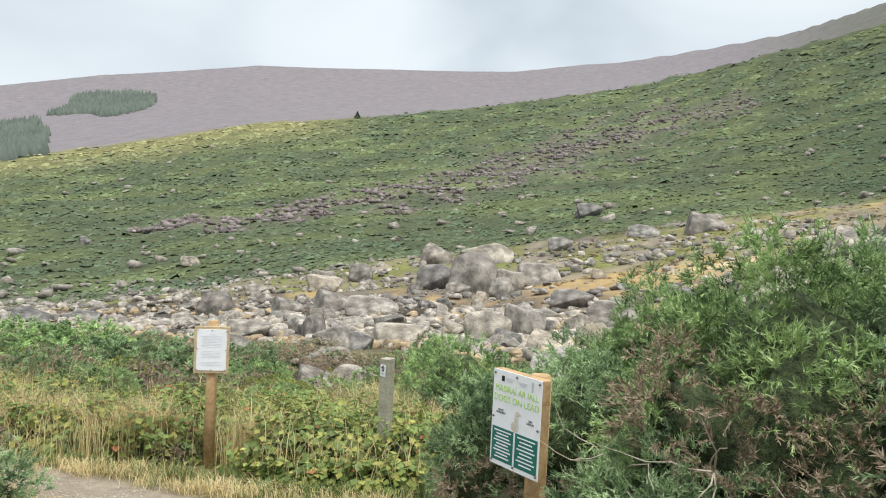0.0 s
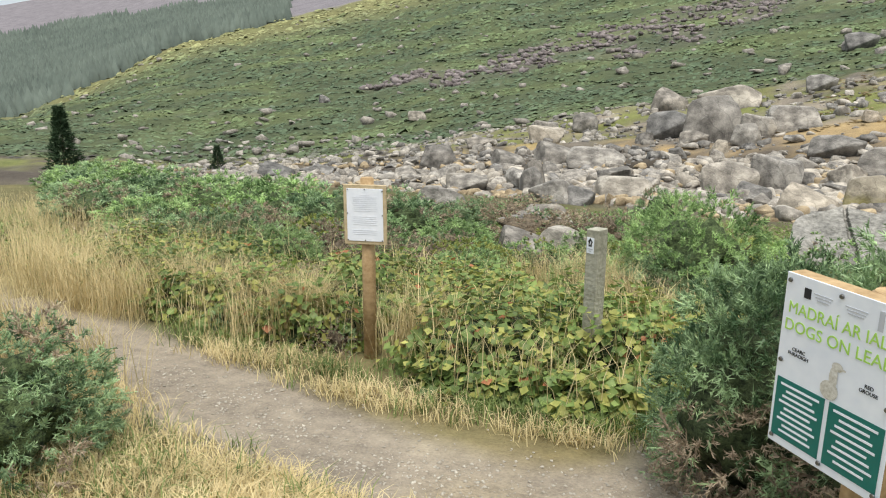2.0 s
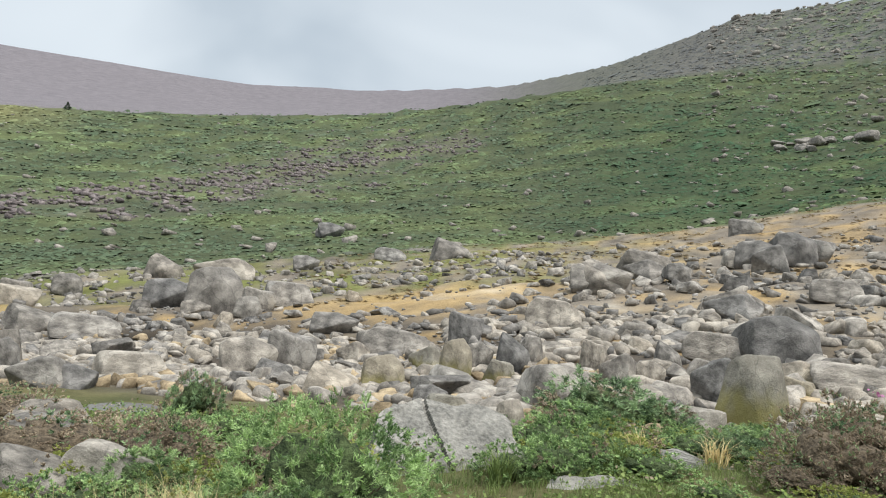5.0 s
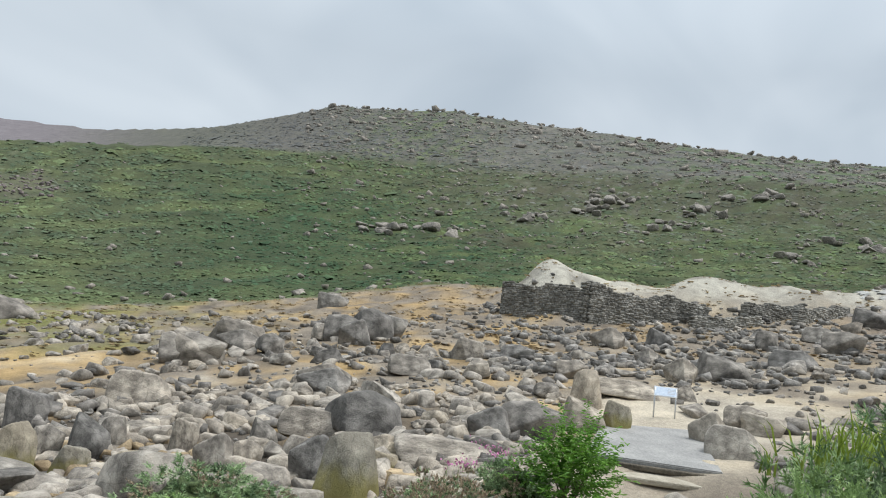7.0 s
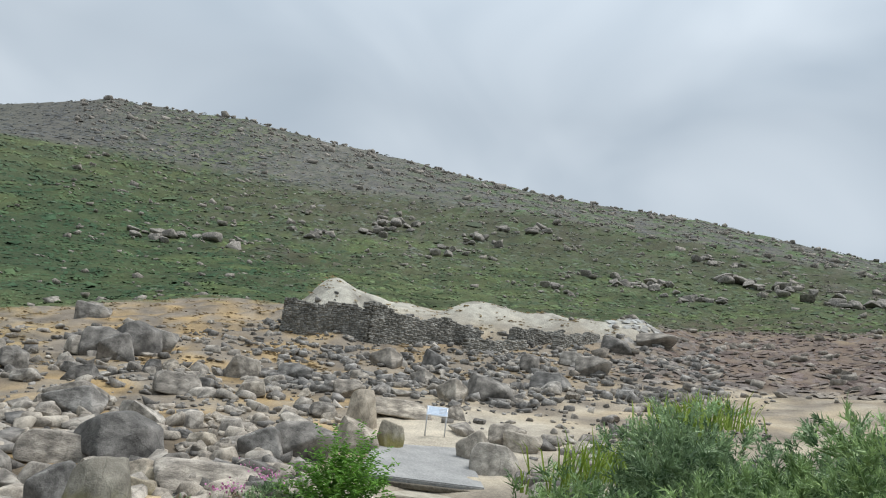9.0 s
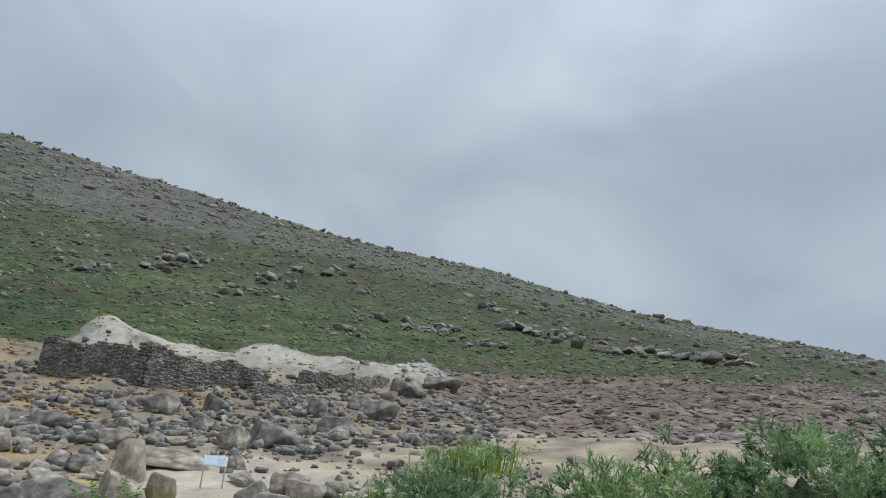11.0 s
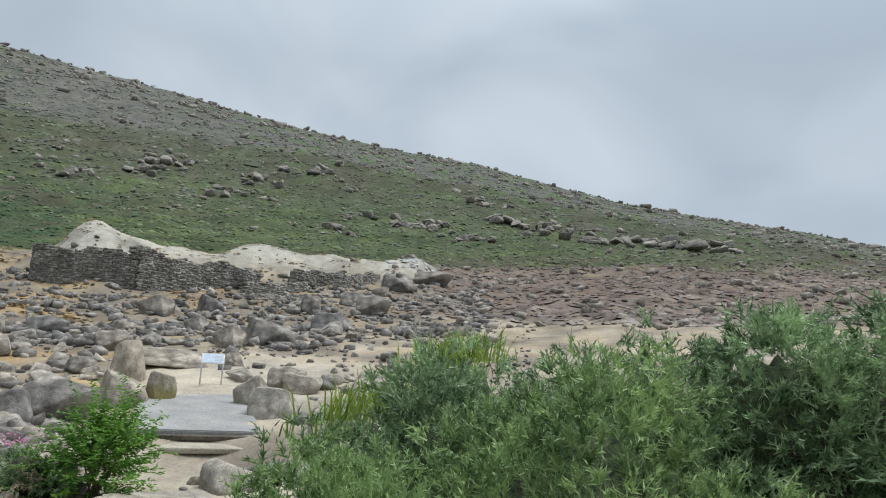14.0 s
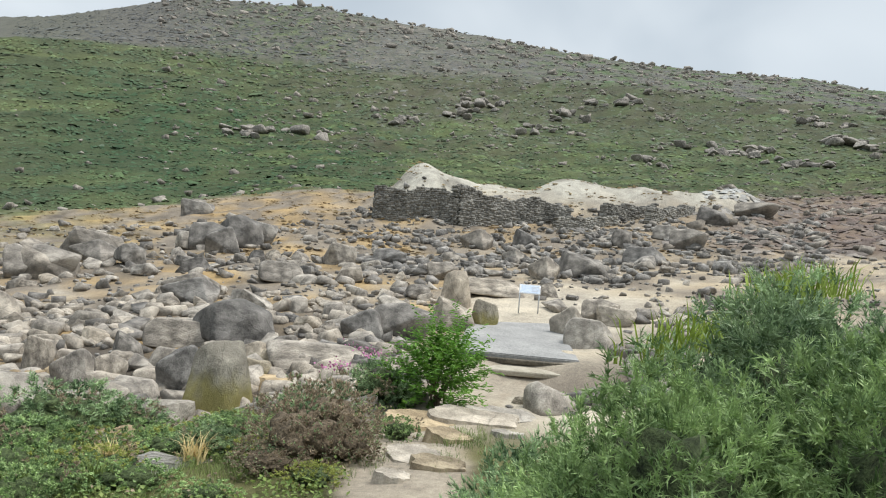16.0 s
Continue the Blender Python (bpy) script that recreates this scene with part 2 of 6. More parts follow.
def polar(x, y):
    dx, dy = x - HUB[0], y - HUB[1]
    return np.degrees(np.arctan2(dx, dy)), np.hypot(dx, dy)


def near_plane(x, y):
    return -0.05 - 0.125 * np.clip(y, -30, 30) + 0.02 * np.clip(-x - 2, 0, 30)


def spoil_bump(az, r):
    """Pale spoil heaps behind the ruin."""
    s = 0
    for a, d, wa, wd, h in ((61.2, 82, 2.8, 12, 4.6), (66.5, 84, 3.5, 10, 2.6), (73, 88, 3.2, 10, 3.4), (79.5, 90, 4.5, 10, 2.8), (85.3, 92, 2.6, 9, 2.4)):
        s = s + h * np.exp(-((az - a) / wa) ** 2 - ((r - d) / wd) ** 2)
    return s


def land(x, y):
    """Height of the ground."""
    x, y = np.asarray(x, float), np.asarray(y, float)
    az, r = polar(x, y)
    back = smooth(0, 25, np.maximum(-60 - az, az - 130))
    ac = np.clip(az, -60, 126)

    def el_z(els, rad):
        return HUB_EYE + np.tan(np.radians(np.interp(ac, AZ, els))) * rad
    rs, rl, rf, rc, rk = (np.interp(ac, AZ, q) for q in (STREAM_R, LIP_R, FOOT_R, CREST_R, SKY_R))
    zs, zl, zf, zc, zk = el_z(STREAM_EL, rs), el_z(LIP_EL, rl), el_z(FOOT_EL, rf), el_z(CREST_EL, rc), el_z(SKY_EL, rk)
    plane = near_plane(x, y)
    r1 = 5.0
    a1 = np.radians(ac)
    z1 = near_plane(HUB[0] + r1 * np.sin(a1), HUB[1] + r1 * np.cos(a1))

    def seg(ra, rb, za, zb, power=1.0, ease=0.0):
        u = np.clip((r - ra) / (rb - ra), 0, 1)
        u = u ** power
        u = u * (1 - ease) + ease * (u * u * (3 - 2 * u))
        return za + (zb - za) * u
    z = np.where(r < r1, plane, seg(r1, rs, z1, zs, 1.0, 0.4))
    z = np.where(r > rs, seg(rs, rl, zs, zl, 1.0, 0.3), z)
    z = np.where(r > rl, seg(rl, rf, zl, zf), z)
    z = np.where(r > rf, seg(rf, rc, zf, zc, 1.35), z)
    dip = (1 - smooth(24, 36, ac)) * 28
    um = np.clip((r - rc) / (rk - rc), 0, 1)
    z = np.where(r > rc, zc + (zk - zc) * um ** 1.0 - dip * np.sin(np.pi * um) ** 1.0, z)
    z = np.where(r > rk, zk - 0.12 * (r - rk) * smooth(0, 120, r - rk), z)
    z = z + spoil_bump(az, r) * (1 - back)
    for px, py, pr, deep in DIPS:
        z = z - deep * np.exp(-(((x - px) ** 2 + (y - py) ** 2) / (pr * pr)) ** 2)
    for px, py, pr in POOLS:
        z = z - 0.35 * np.exp(-(((x - px) ** 2 + (y - py) ** 2) / (pr * pr)) ** 2)
    rough = soft_noise(x, y, 9, 1) * np.clip((r - 10) / 60, 0, 1) * 0.35 + soft_noise(x, y, 38, 2) * np.clip((r - 60) / 200, 0, 1) * 1.3
    fade = 1 - 0.75 * smooth(0, 60, r - rc)
    z = z + rough * fade + soft_noise(x, y, 2.2, 3) * 0.05 * smooth(1.5, 6, r)
    behind = near_plane(x, y) * (1 - smooth(10, 40, r)) + smooth(10, 400, r) * (18 + 3 * soft_noise(x, y, 90, 4))
    return z * (1 - back) + behind * back


def land_z(x, y):
    return float(land(np.array([x]), np.array([y]))[0])


def spot(az, r):
    """Ground point at an azimuth (degrees, clockwise from +y) and distance from the standing place."""
    x, y = HUB[0] + r * math.sin(radians(az)), HUB[1] + r * math.cos(radians(az))
    return x, y, land_z(x, y)


# ---- ground sheet ----
PATH = ((-6.5, 6.6), (-4.6, 6.15), (-3.4, 5.7), (-2.3, 5.3), (-1.3, 4.85), (-0.5, 4.75), (0.2, 5.0), (0.6, 6.0), (1.8, 7.3), (4.2, 8.0), (6.3, 8.75), (8.6, 9.9), (11.0, 10.6), (14.0, 11.3), (17.5, 11.6))
TRACK = ((0.3, -9.0), (0.1, -3.0), (0.05, 0.0), (-0.1, 2.2), (-0.5, 4.0), (-0.7, 4.7))


def off_line(x, y, line):
    best = np.full(np.shape(x), 1e9)
    for (ax, ay), (bx, by) in zip(line[:-1], line[1:]):
        dx, dy = bx - ax, by - ay
        u = np.clip(((x - ax) * dx + (y - ay) * dy) / (dx * dx + dy * dy), 0, 1)
        best = np.minimum(best, np.hypot(x - ax - u * dx, y - ay - u * dy))
    return best


def scree_mask(az, el, x, y):
    """Bands of loose stone on the far slope."""
    band = np.interp(az, [-24, -15, -8, 0, 5, 10, 16, 24], [-1.6, -0.4, 1.2, 3.0, 4.8, 6.3, 8.4, 10.2])
    wide = np.interp(az, [-24, -15, -8, 0, 5, 10, 16, 24], [0.5, 0.8, 1.0, 1.5, 1.7, 2.0, 1.7, 0.6])
    return np.clip(1.25 - np.abs(el - band) / wide + 0.8 * soft_noise(x, y, 26, 9), 0, 1) * ((az > -24) & (az < 24))


def cover(x, y, z, frond_shade=0.0):
    """Ground cover colour: grass, gravel, granite sand, bracken, heather, plus painted shade, haze."""
    az, r = polar(x, y)
    ac = np.clip(az, -60, 126)
    rs, rl, rf, rc = (np.interp(ac, AZ, q) for q in (STREAM_R, LIP_R, FOOT_R, CREST_R))
    el = np.degrees(np.arctan2(z - HUB_EYE, r))
    n1, n2, n3 = soft_noise(x, y, 3.1, 11), soft_noise(x, y, 11, 12), soft_noise(x, y, 45, 13)

    def mix(c, d, f):
        f = np.clip(f, 0, 1)[..., None]
        return c * (1 - f) + np.array(d) * f
    c = np.zeros(np.shape(x) + (3,)) + np.array((0.095, 0.10, 0.045))
    c = mix(c, (0.30, 0.235, 0.12), (0.45 + 0.7 * n1) * (1 - 0.75 * smooth(4, 7, r) * smooth(-70, -40, az) * (1 - smooth(100, 120, az))))
    sand = smooth(0.62, 0.85, r / rs)
    c = mix(c, (0.24, 0.205, 0.165), sand)
    c = mix(c, (0.47, 0.42, 0.34), sand * np.clip(0.5 + 0.8 * n2, 0, 1) * smooth(30, 58, az) * (1 - smooth(2.4, 3.6, r / rs)))
    # Bed darkened between the stones: shade of the deep gaps painted into it.
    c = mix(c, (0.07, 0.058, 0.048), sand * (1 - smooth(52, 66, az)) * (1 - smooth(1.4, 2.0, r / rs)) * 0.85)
    c = mix(c, (0.55, 0.50, 0.42), np.exp(-(((az - 35.2) / 2.2) ** 2 + ((r - 33) / 2.6) ** 2) ** 2) + np.exp(-(((az - 25) / 7) ** 2 + ((r - 45) / 2.6) ** 2) ** 2))
    tan_grass = smooth(1.15, 1.5, r / rs) * np.clip(0.35 + 0.9 * n2 + 0.5 * n1, 0, 1) * (1 - 0.6 * smooth(62, 75, az))
    c = mix(c, (0.40, 0.285, 0.145), tan_grass)
    c = mix(c, (0.13, 0.115, 0.10), smooth(1.0, 1.2, r / rs) * (1 - smooth(0.95, 1.1, r / rf)) * np.clip(0.1 + 0.9 * soft_noise(x, y, 5, 17) + 0.5 * n1, 0, 0.7) * (1 - 0.6 * smooth(45, 60, az)))
    c = mix(c, (0.16, 0.17, 0.06), smooth(0.9, 1.05, r / rl) * np.clip(0.6 + n2, 0, 1) * (1 - smooth(20, 45, az)))
    far_side = smooth(0, 40, r - rc)
    green = smooth(0.93, 1.06, r / rf + 0.05 * n2)
    # Extra blue in this green stands for haze over the slope.
    c = mix(c, (0.095, 0.122, 0.066), green)
    c = mix(c, (0.15, 0.18, 0.075), green * np.clip(0.15 + 0.8 * n3 + 0.3 * n2, 0, 0.7))
    c = mix(c, (0.05, 0.095, 0.045), green * smooth(26, 40, az) * (1 - smooth(55, 66, az)) * (1 - smooth(12, 15.5, el)) * 0.8)
    c = mix(c, (0.17, 0.15, 0.12), scree_mask(az, el, x, y) * 0.5)
    c = mix(c, (0.30, 0.28, 0.12), smooth(0.62, 0.95, (r - rf) / (rc - rf)) * (1 - smooth(-14, -4, az)) * green * 0.9)
    n4 = soft_noise(x, y, 110, 14)
    c = mix(c, (0.155, 0.19, 0.08), green * (1 - far_side) * np.clip(0.7 * n4 + 0.5 * n3 - 0.1, 0, 0.75))
    c = mix(c, (0.12, 0.10, 0.07), green * smooth(40, 58, az) * np.clip(-0.8 * n4 + 0.6 * n2 - 0.15, 0, 0.8))
    rocky = smooth(0.35, 0.8, (r - rf) / (rc - rf) + 0.2 * n3) * smooth(44, 64, az)
    c = mix(c, (0.105, 0.097, 0.075), rocky * (0.6 + 0.4 * n2))
    heath = smooth(80, 92, az + 6 * n2) * smooth(5.0, 6.0, el) * (1 - smooth(9.6, 10.8, el + 0.8 * n2))
    c = mix(c, (0.15, 0.11, 0.09), heath * (0.75 + 0.3 * n1))
    pale = np.clip(spoil_bump(az, r) / 2.2 - 0.25 + 0.3 * n1, 0, 1)
    c = mix(c, (0.43, 0.41, 0.355), pale)
    c = mix(c, (0.20, 0.185, 0.16), pale * np.clip(soft_noise(x, y, 4, 19) * 0.9 + 0.5 * n2, 0, 0.8))
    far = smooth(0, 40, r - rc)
    # Far heather and summit kept pale and greyish: haze put into the colour.
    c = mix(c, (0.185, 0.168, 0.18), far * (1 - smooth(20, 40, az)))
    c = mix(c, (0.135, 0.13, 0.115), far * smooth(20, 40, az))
    n5, n6 = soft_noise(x, y, 19, 15), soft_noise(x, y, 7, 16)
    c = c * (1 - 0.14 * green * smooth(14, 30, az) * (1 - smooth(50, 60, az)))[..., None]
    slope = green * smooth(38, 52, az)
    c = c * (1 - 0.08 * slope * smooth(50, 80, az))[..., None]
    c = mix(c, (0.045, 0.07, 0.03), slope * np.clip(1.3 * n5 + 0.9 * n3 + 0.7 * n6 - 0.2, 0, 0.8) * (1 - 0.6 * rocky))
    c = mix(c, (0.13, 0.17, 0.065), slope * np.clip(-1.3 * n5 - 0.9 * n3 + 0.6 * n2 - 0.25, 0, 0.8) * (1 - rocky))
    c = mix(c, (0.20, 0.185, 0.165), slope * rocky * np.clip(1.2 * n6 + 0.8 * n3 - 0.35, 0, 0.7))
    c = mix(c, (0.085, 0.13, 0.05), smooth(0.3, 1.0, r / rc) * smooth(56, 80, az) * np.clip(0.2 + 0.8 * n3 + 0.4 * n2, 0, 0.8) * (1 - heath))
    c = mix(c, (0.42, 0.295, 0.14), np.exp(-(((az - 19) / 11) ** 2 + ((r - 45) / 6.5) ** 2) ** 2) * (0.75 + 0.3 * n1))
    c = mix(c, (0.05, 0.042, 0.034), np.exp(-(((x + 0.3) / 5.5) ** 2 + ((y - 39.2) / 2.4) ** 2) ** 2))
    c = mix(c, (0.50, 0.45, 0.37), np.clip(1.3 - ((az - 73) / 9) ** 2 - ((r - 30) / 7) ** 2 + 0.4 * n1, 0, 1) * 0.85)
    trod = off_line(x, y, PATH) - 0.35 * smooth(4, 7, x)
    c = mix(c, (0.35, 0.295, 0.23), 1 - smooth(0.3, 0.62, trod + 0.1 * n1))
    c = mix(c, (0.40, 0.35, 0.28), (1 - smooth(0.2, 0.55, trod + 0.25 * n1)) * smooth(4, 7, x))
    c = mix(c, (0.37, 0.30, 0.19), (1 - smooth(0.2, 0.5, off_line(x, y, TRACK) + 0.15 * n1)) * 0.4)
    # Dark ground under bracken fronds: the shade beneath them painted into the colour.
    c = mix(c, (0.045, 0.045, 0.026), frond_shade * green * (1 - far_side) * (1 - pale) * (1 - 0.5 * scree_mask(az, el, x, y)))
    return np.clip(c, 0.01, 0.9)


def tri_mesh(name, verts, tris, smooth_shade=False):
    """A mesh from arrays of corners and triangles."""
    me = bpy.data.meshes.new(name)
    verts, tris = np.asarray(verts, np.float32), np.asarray(tris, np.int32)
    me.vertices.add(len(verts))
    me.vertices.foreach_set("co", verts.ravel())
    me.loops.add(tris.size)
    me.loops.foreach_set("vertex_index", tris.ravel())
    me.polygons.add(len(tris))
    me.polygons.foreach_set("loop_start", np.arange(0, tris.size, 3, dtype=np.int32))
    me.polygons.foreach_set("loop_total", np.full(len(tris), 3, np.int32))
    if smooth_shade:
        me.polygons.foreach_set("use_smooth", np.ones(len(tris), bool))
    me.update(calc_edges=True)
    me.validate()
    return me


def ground_sheet():
    azs = np.concatenate([np.arange(-60, 130, 0.4), np.arange(130, 300, 2.5)])
    rad = np.concatenate([np.linspace(0.25, 12, 64), np.geomspace(12.3, 3500, 210)])
    a, r = np.meshgrid(np.radians(azs), rad, indexing="ij")
    x, y = HUB[0] + r * np.sin(a), HUB[1] + r * np.cos(a)
    z = land(x, y)
    na, nr = a.shape
    v = np.stack([x, y, z], -1).reshape(-1, 3)
    i, j = np.meshgrid(np.arange(na), np.arange(nr - 1), indexing="ij")
    i2 = (i + 1) % na
    p, q, s, t = (i * nr + j).ravel(), (i2 * nr + j).ravel(), (i2 * nr + j + 1).ravel(), (i * nr + j + 1).ravel()
    tris = np.concatenate([np.stack([p, s, q], -1), np.stack([p, t, s], -1)])
    mid = len(v)
    v = np.concatenate([v, [[HUB[0], HUB[1], land_z(*HUB)]]])
    k = np.arange(na)
    tris = np.concatenate([tris, np.stack([np.full(na, mid), k * nr, ((k + 1) % na) * nr], -1)])
    me = tri_mesh("ground", v, tris, True)
    col = np.ones((len(v), 4), np.float32)
    # The sheet takes 0.45 of the painted shade under the fronds.
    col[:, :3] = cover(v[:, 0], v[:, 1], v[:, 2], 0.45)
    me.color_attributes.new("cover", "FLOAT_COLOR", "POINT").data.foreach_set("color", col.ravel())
    m = bpy.data.materials.new("ground_cover")
    m.use_nodes = True
    n, k = m.node_tree.nodes, m.node_tree.links
    b = n["Principled BSDF"]
    b.inputs["Roughness"].default_value, b.inputs["Specular IOR Level"].default_value = 0.95, 0.1
    at, tc, mul = n.new("ShaderNodeAttribute"), n.new("ShaderNodeTexCoord"), n.new("ShaderNodeMixRGB")
    at.attribute_name = "cover"
    mul.blend_type = "MULTIPLY"
    mul.inputs["Fac"].default_value = 1.0
    k.new(at.outputs["Color"], mul.inputs["Color1"])
    total = None
    for sc, wt in ((0.09, 0.26), (0.7, 0.28), (9.0, 0.24), (60.0, 0.22)):
        q, w = n.new("ShaderNodeTexNoise"), n.new("ShaderNodeMath")
        q.inputs["Scale"].default_value, q.inputs["Detail"].default_value, q.inputs["Roughness"].default_value = sc, 7, 0.62
        k.new(tc.outputs["Object"], q.inputs["Vector"])
        w.operation = "MULTIPLY_ADD"
        w.inputs[1].default_value = wt
        k.new(q.outputs["Fac"], w.inputs[0])
        if total:
            k.new(total, w.inputs[2])
        else:
            w.inputs[2].default_value = 0.0
        total = w.outputs[0]
    rp = n.new("ShaderNodeValToRGB")
    rp.color_ramp.elements[0].position, rp.color_ramp.elements[1].position = 0.36, 0.64
    rp.color_ramp.elements[0].color, rp.color_ramp.elements[1].color = (0.42, 0.42, 0.44, 1), (1.5, 1.5, 1.45, 1)
    k.new(total, rp.inputs["Fac"])
    k.new(rp.outputs["Color"], mul.inputs["Color2"])
    k.new(mul.outputs["Color"], b.inputs["Base Color"])
    bp = n.new("ShaderNodeBump")
    bp.inputs["Strength"].default_value, bp.inputs["Distance"].default_value = 0.6, 0.25
    k.new(total, bp.inputs["Height"])
    k.new(bp.outputs["Normal"], b.inputs["Normal"])
    me.materials.append(m)
    tagged(new("ground", me), "heathery valley ground of grass, granite sand and bracken slopes", "ground", kind="structure")
    return m


GROUND_COVER = ground_sheet()


# ---- builders ----
def part(name, bm, material, parent, label=""):
    """One mesh under a thing or a part."""
    me = bm
    if isinstance(bm, bmesh.types.BMesh):
        me = bpy.data.meshes.new(name)
        bm.to_mesh(me)
        bm.free()
    if not me.materials:
        me.materials.append(material)
    ob = new(name, me)
    ob.parent = parent
    if label:
        ob["label"] = label
    return ob


def base(name, m, label, category, group="", kind=""):
    ob = new(name)
    ob.empty_display_size = 0.1
    ob.matrix_world = m
    return tagged(ob, label, category, group, kind)


def block(sx, sy, sz, m=Matrix(), bevel=0.004, segments=2):
    bm = bmesh.new()
    bmesh.ops.create_cube(bm, size=1, matrix=m @ Matrix.Diagonal((sx, sy, sz, 1)))
    if bevel:
        bmesh.ops.bevel(bm, geom=bm.edges[:], offset=bevel, segments=segments, profile=0.5, affect="EDGES")
    return bm


def rod(r1, r2, length, m=Matrix(), sides=16, bevel=0.0):
    bm = bmesh.new()
    bmesh.ops.create_cone(bm, cap_ends=True, segments=sides, radius1=r1, radius2=r2, depth=length, matrix=m @ Matrix.Translation((0, 0, length / 2)))
    if bevel:
        bmesh.ops.bevel(bm, geom=[e for e in bm.edges if e.calc_face_angle(0) > 1], offset=bevel, segments=2, affect="EDGES")
    for f in bm.faces:
        f.smooth = len(f.verts) == 4
    return bm


def ball(subdivisions):
    bm = bmesh.new()
    bmesh.ops.create_icosphere(bm, subdivisions=subdivisions, radius=1)
    v = np.array([q.co[:] for q in bm.verts])
    f = np.array([[q.index for q in t.verts] for t in bm.faces])
    bm.free()
    return v, f


BALLS = {s: ball(s) for s in (1, 2, 3, 4)}


def boulder_shape(rnd, detail, squat=0.62, corners=13, boxy=False):
    """A split granite block: the hull of a few corners, with worn edges and a rough face."""
    bm = bmesh.new()
    if boxy:
        for sx in (-1, 1):
            for sy in (-1, 1):
                for sz in (-1, 1):
                    q = np.array((sx, sy * 0.75, sz * squat)) * rnd.uniform(0.5, 1.0, 3) * (0.62 if sz > 0 else 1)
                    bm.verts.new(q + np.array((0, 0, 0.35 * squat * sx * rnd.uniform(-1, 1))))
        corners = 3
    for i in range(corners):
        q = rnd.uniform(-1, 1, 3)
        q /= max(np.linalg.norm(q) ** 0.75, 0.3)
        bm.verts.new((q[0], q[1] * 0.85, q[2] * squat))
    hull = bmesh.ops.convex_hull(bm, input=bm.verts[:])
    bmesh.ops.delete(bm, geom=list({g for g in hull["geom_interior"] + hull["geom_unused"] if isinstance(g, bmesh.types.BMVert)}), context="VERTS")
    bmesh.ops.dissolve_limit(bm, angle_limit=radians(14), verts=bm.verts[:], edges=bm.edges[:])
    if detail > 1:
        bmesh.ops.bevel(bm, geom=bm.edges[:], offset=0.075, segments=2 if detail > 2 else 1, profile=0.55, affect="EDGES", clamp_overlap=True)
    bmesh.ops.triangulate(bm, faces=bm.faces[:])
    for step in range((0, 0, 0, 1, 2)[detail]):
        bmesh.ops.subdivide_edges(bm, edges=[e for e in bm.edges if e.calc_length() > (0.3, 0.22)[step]], cuts=2 if detail == 4 and step == 0 else 1, use_grid_fill=True)
        bmesh.ops.triangulate(bm, faces=bm.faces[:])
    if detail > 2:
        for step in range(1):
            bmesh.ops.smooth_vert(bm, verts=bm.verts[:], factor=0.5, use_axis_x=True, use_axis_y=True, use_axis_z=True)
    bm.verts.ensure_lookup_table()
    bm.verts.index_update()
    v = np.array([q.co[:] for q in bm.verts])
    f = np.array([[q.index for q in t.verts] for t in bm.faces])
    bm.free()
    p = rnd.uniform(0, 50, 3)
    if detail > 1:
        v *= np.array([1 + noise.noise(Vector(q * 1.8 + p)) * 0.05 + noise.noise(Vector(q * 5.5 + p)) * 0.03 + noise.noise(Vector(q * 13 + p)) * 0.013 for q in v])[:, None]
    v -= (v.max(0) + v.min(0)) / 2
    v[:, :2] /= np.abs(v[:, :2]).max()
    v[:, 2] /= np.abs(v[:, 2]).max()
    return v, f


def turned(rnd, lean=0.25):
    return np.array(Euler((rnd.uniform(-lean, lean), rnd.uniform(-lean, lean), rnd.uniform(0, 6.28))).to_matrix())


rock_rnd = np.random.RandomState(5)
ROCK_SHAPES = [boulder_shape(rock_rnd, 4, f, 13, b) for f, b in ((0.5, True), (0.6, False), (0.7, False), (0.85, True), (0.45, True), (0.65, False))]
MID_SHAPES = [boulder_shape(rock_rnd, 3, f, 13, b) for f, b in ((0.5, True), (0.6, False), (0.7, False), (0.8, True), (0.45, False), (0.65, False), (0.55, True), (0.75, False))]
SMALL_SHAPES = [boulder_shape(rock_rnd, 2, f, 11, b) for f, b in ((0.5, True), (0.6, False), (0.7, False), (0.8, True), (0.55, True), (0.65, False))]
ROCK_MESHES = {}
for mat in (GRANITE, GRANITE_PALE, GRANITE_DARK, GRANITE_MOSSY):
    for tag_, shapes in (("rock", ROCK_SHAPES), ("mid", MID_SHAPES)):
        for i, (v, f) in enumerate(shapes):
            me = tri_mesh("boulder", v, f, True)
            me.set_sharp_from_angle(angle=radians(26))
            me.materials.append(mat)
            ROCK_MESHES[(mat.name, tag_, i)] = me


def boulder(x, y, w, h, mat=GRANITE, shape=0, turn=0.0, lean=0.0, label="weathered grey granite boulder in the stony stream bed", detail="rock", sink=0.3):
    """A boulder w wide that shows h above the ground."""
    me = ROCK_MESHES[(mat.name, detail, shape % (6 if detail == "rock" else 8))]
    full = h / (1 - sink)
    ob = new("boulder", me)
    ob.matrix_world = Matrix.LocRotScale((x, y, land_z(x, y) + h - full / 2), Euler((lean, lean * 0.5, radians(turn))), (w / 2, w / 2, full / 2))
    if mat is GRANITE_MOSSY:
        label = "rounded granite boulder stained yellow-green near its foot"
    elif mat is GRANITE_DARK:
        label = "dark grey angular granite boulder"
    elif mat is GRANITE_PALE:
        label = "pale grey weathered granite boulder"
    return tagged(ob, label, "boulder", "boulders of the stream bed")


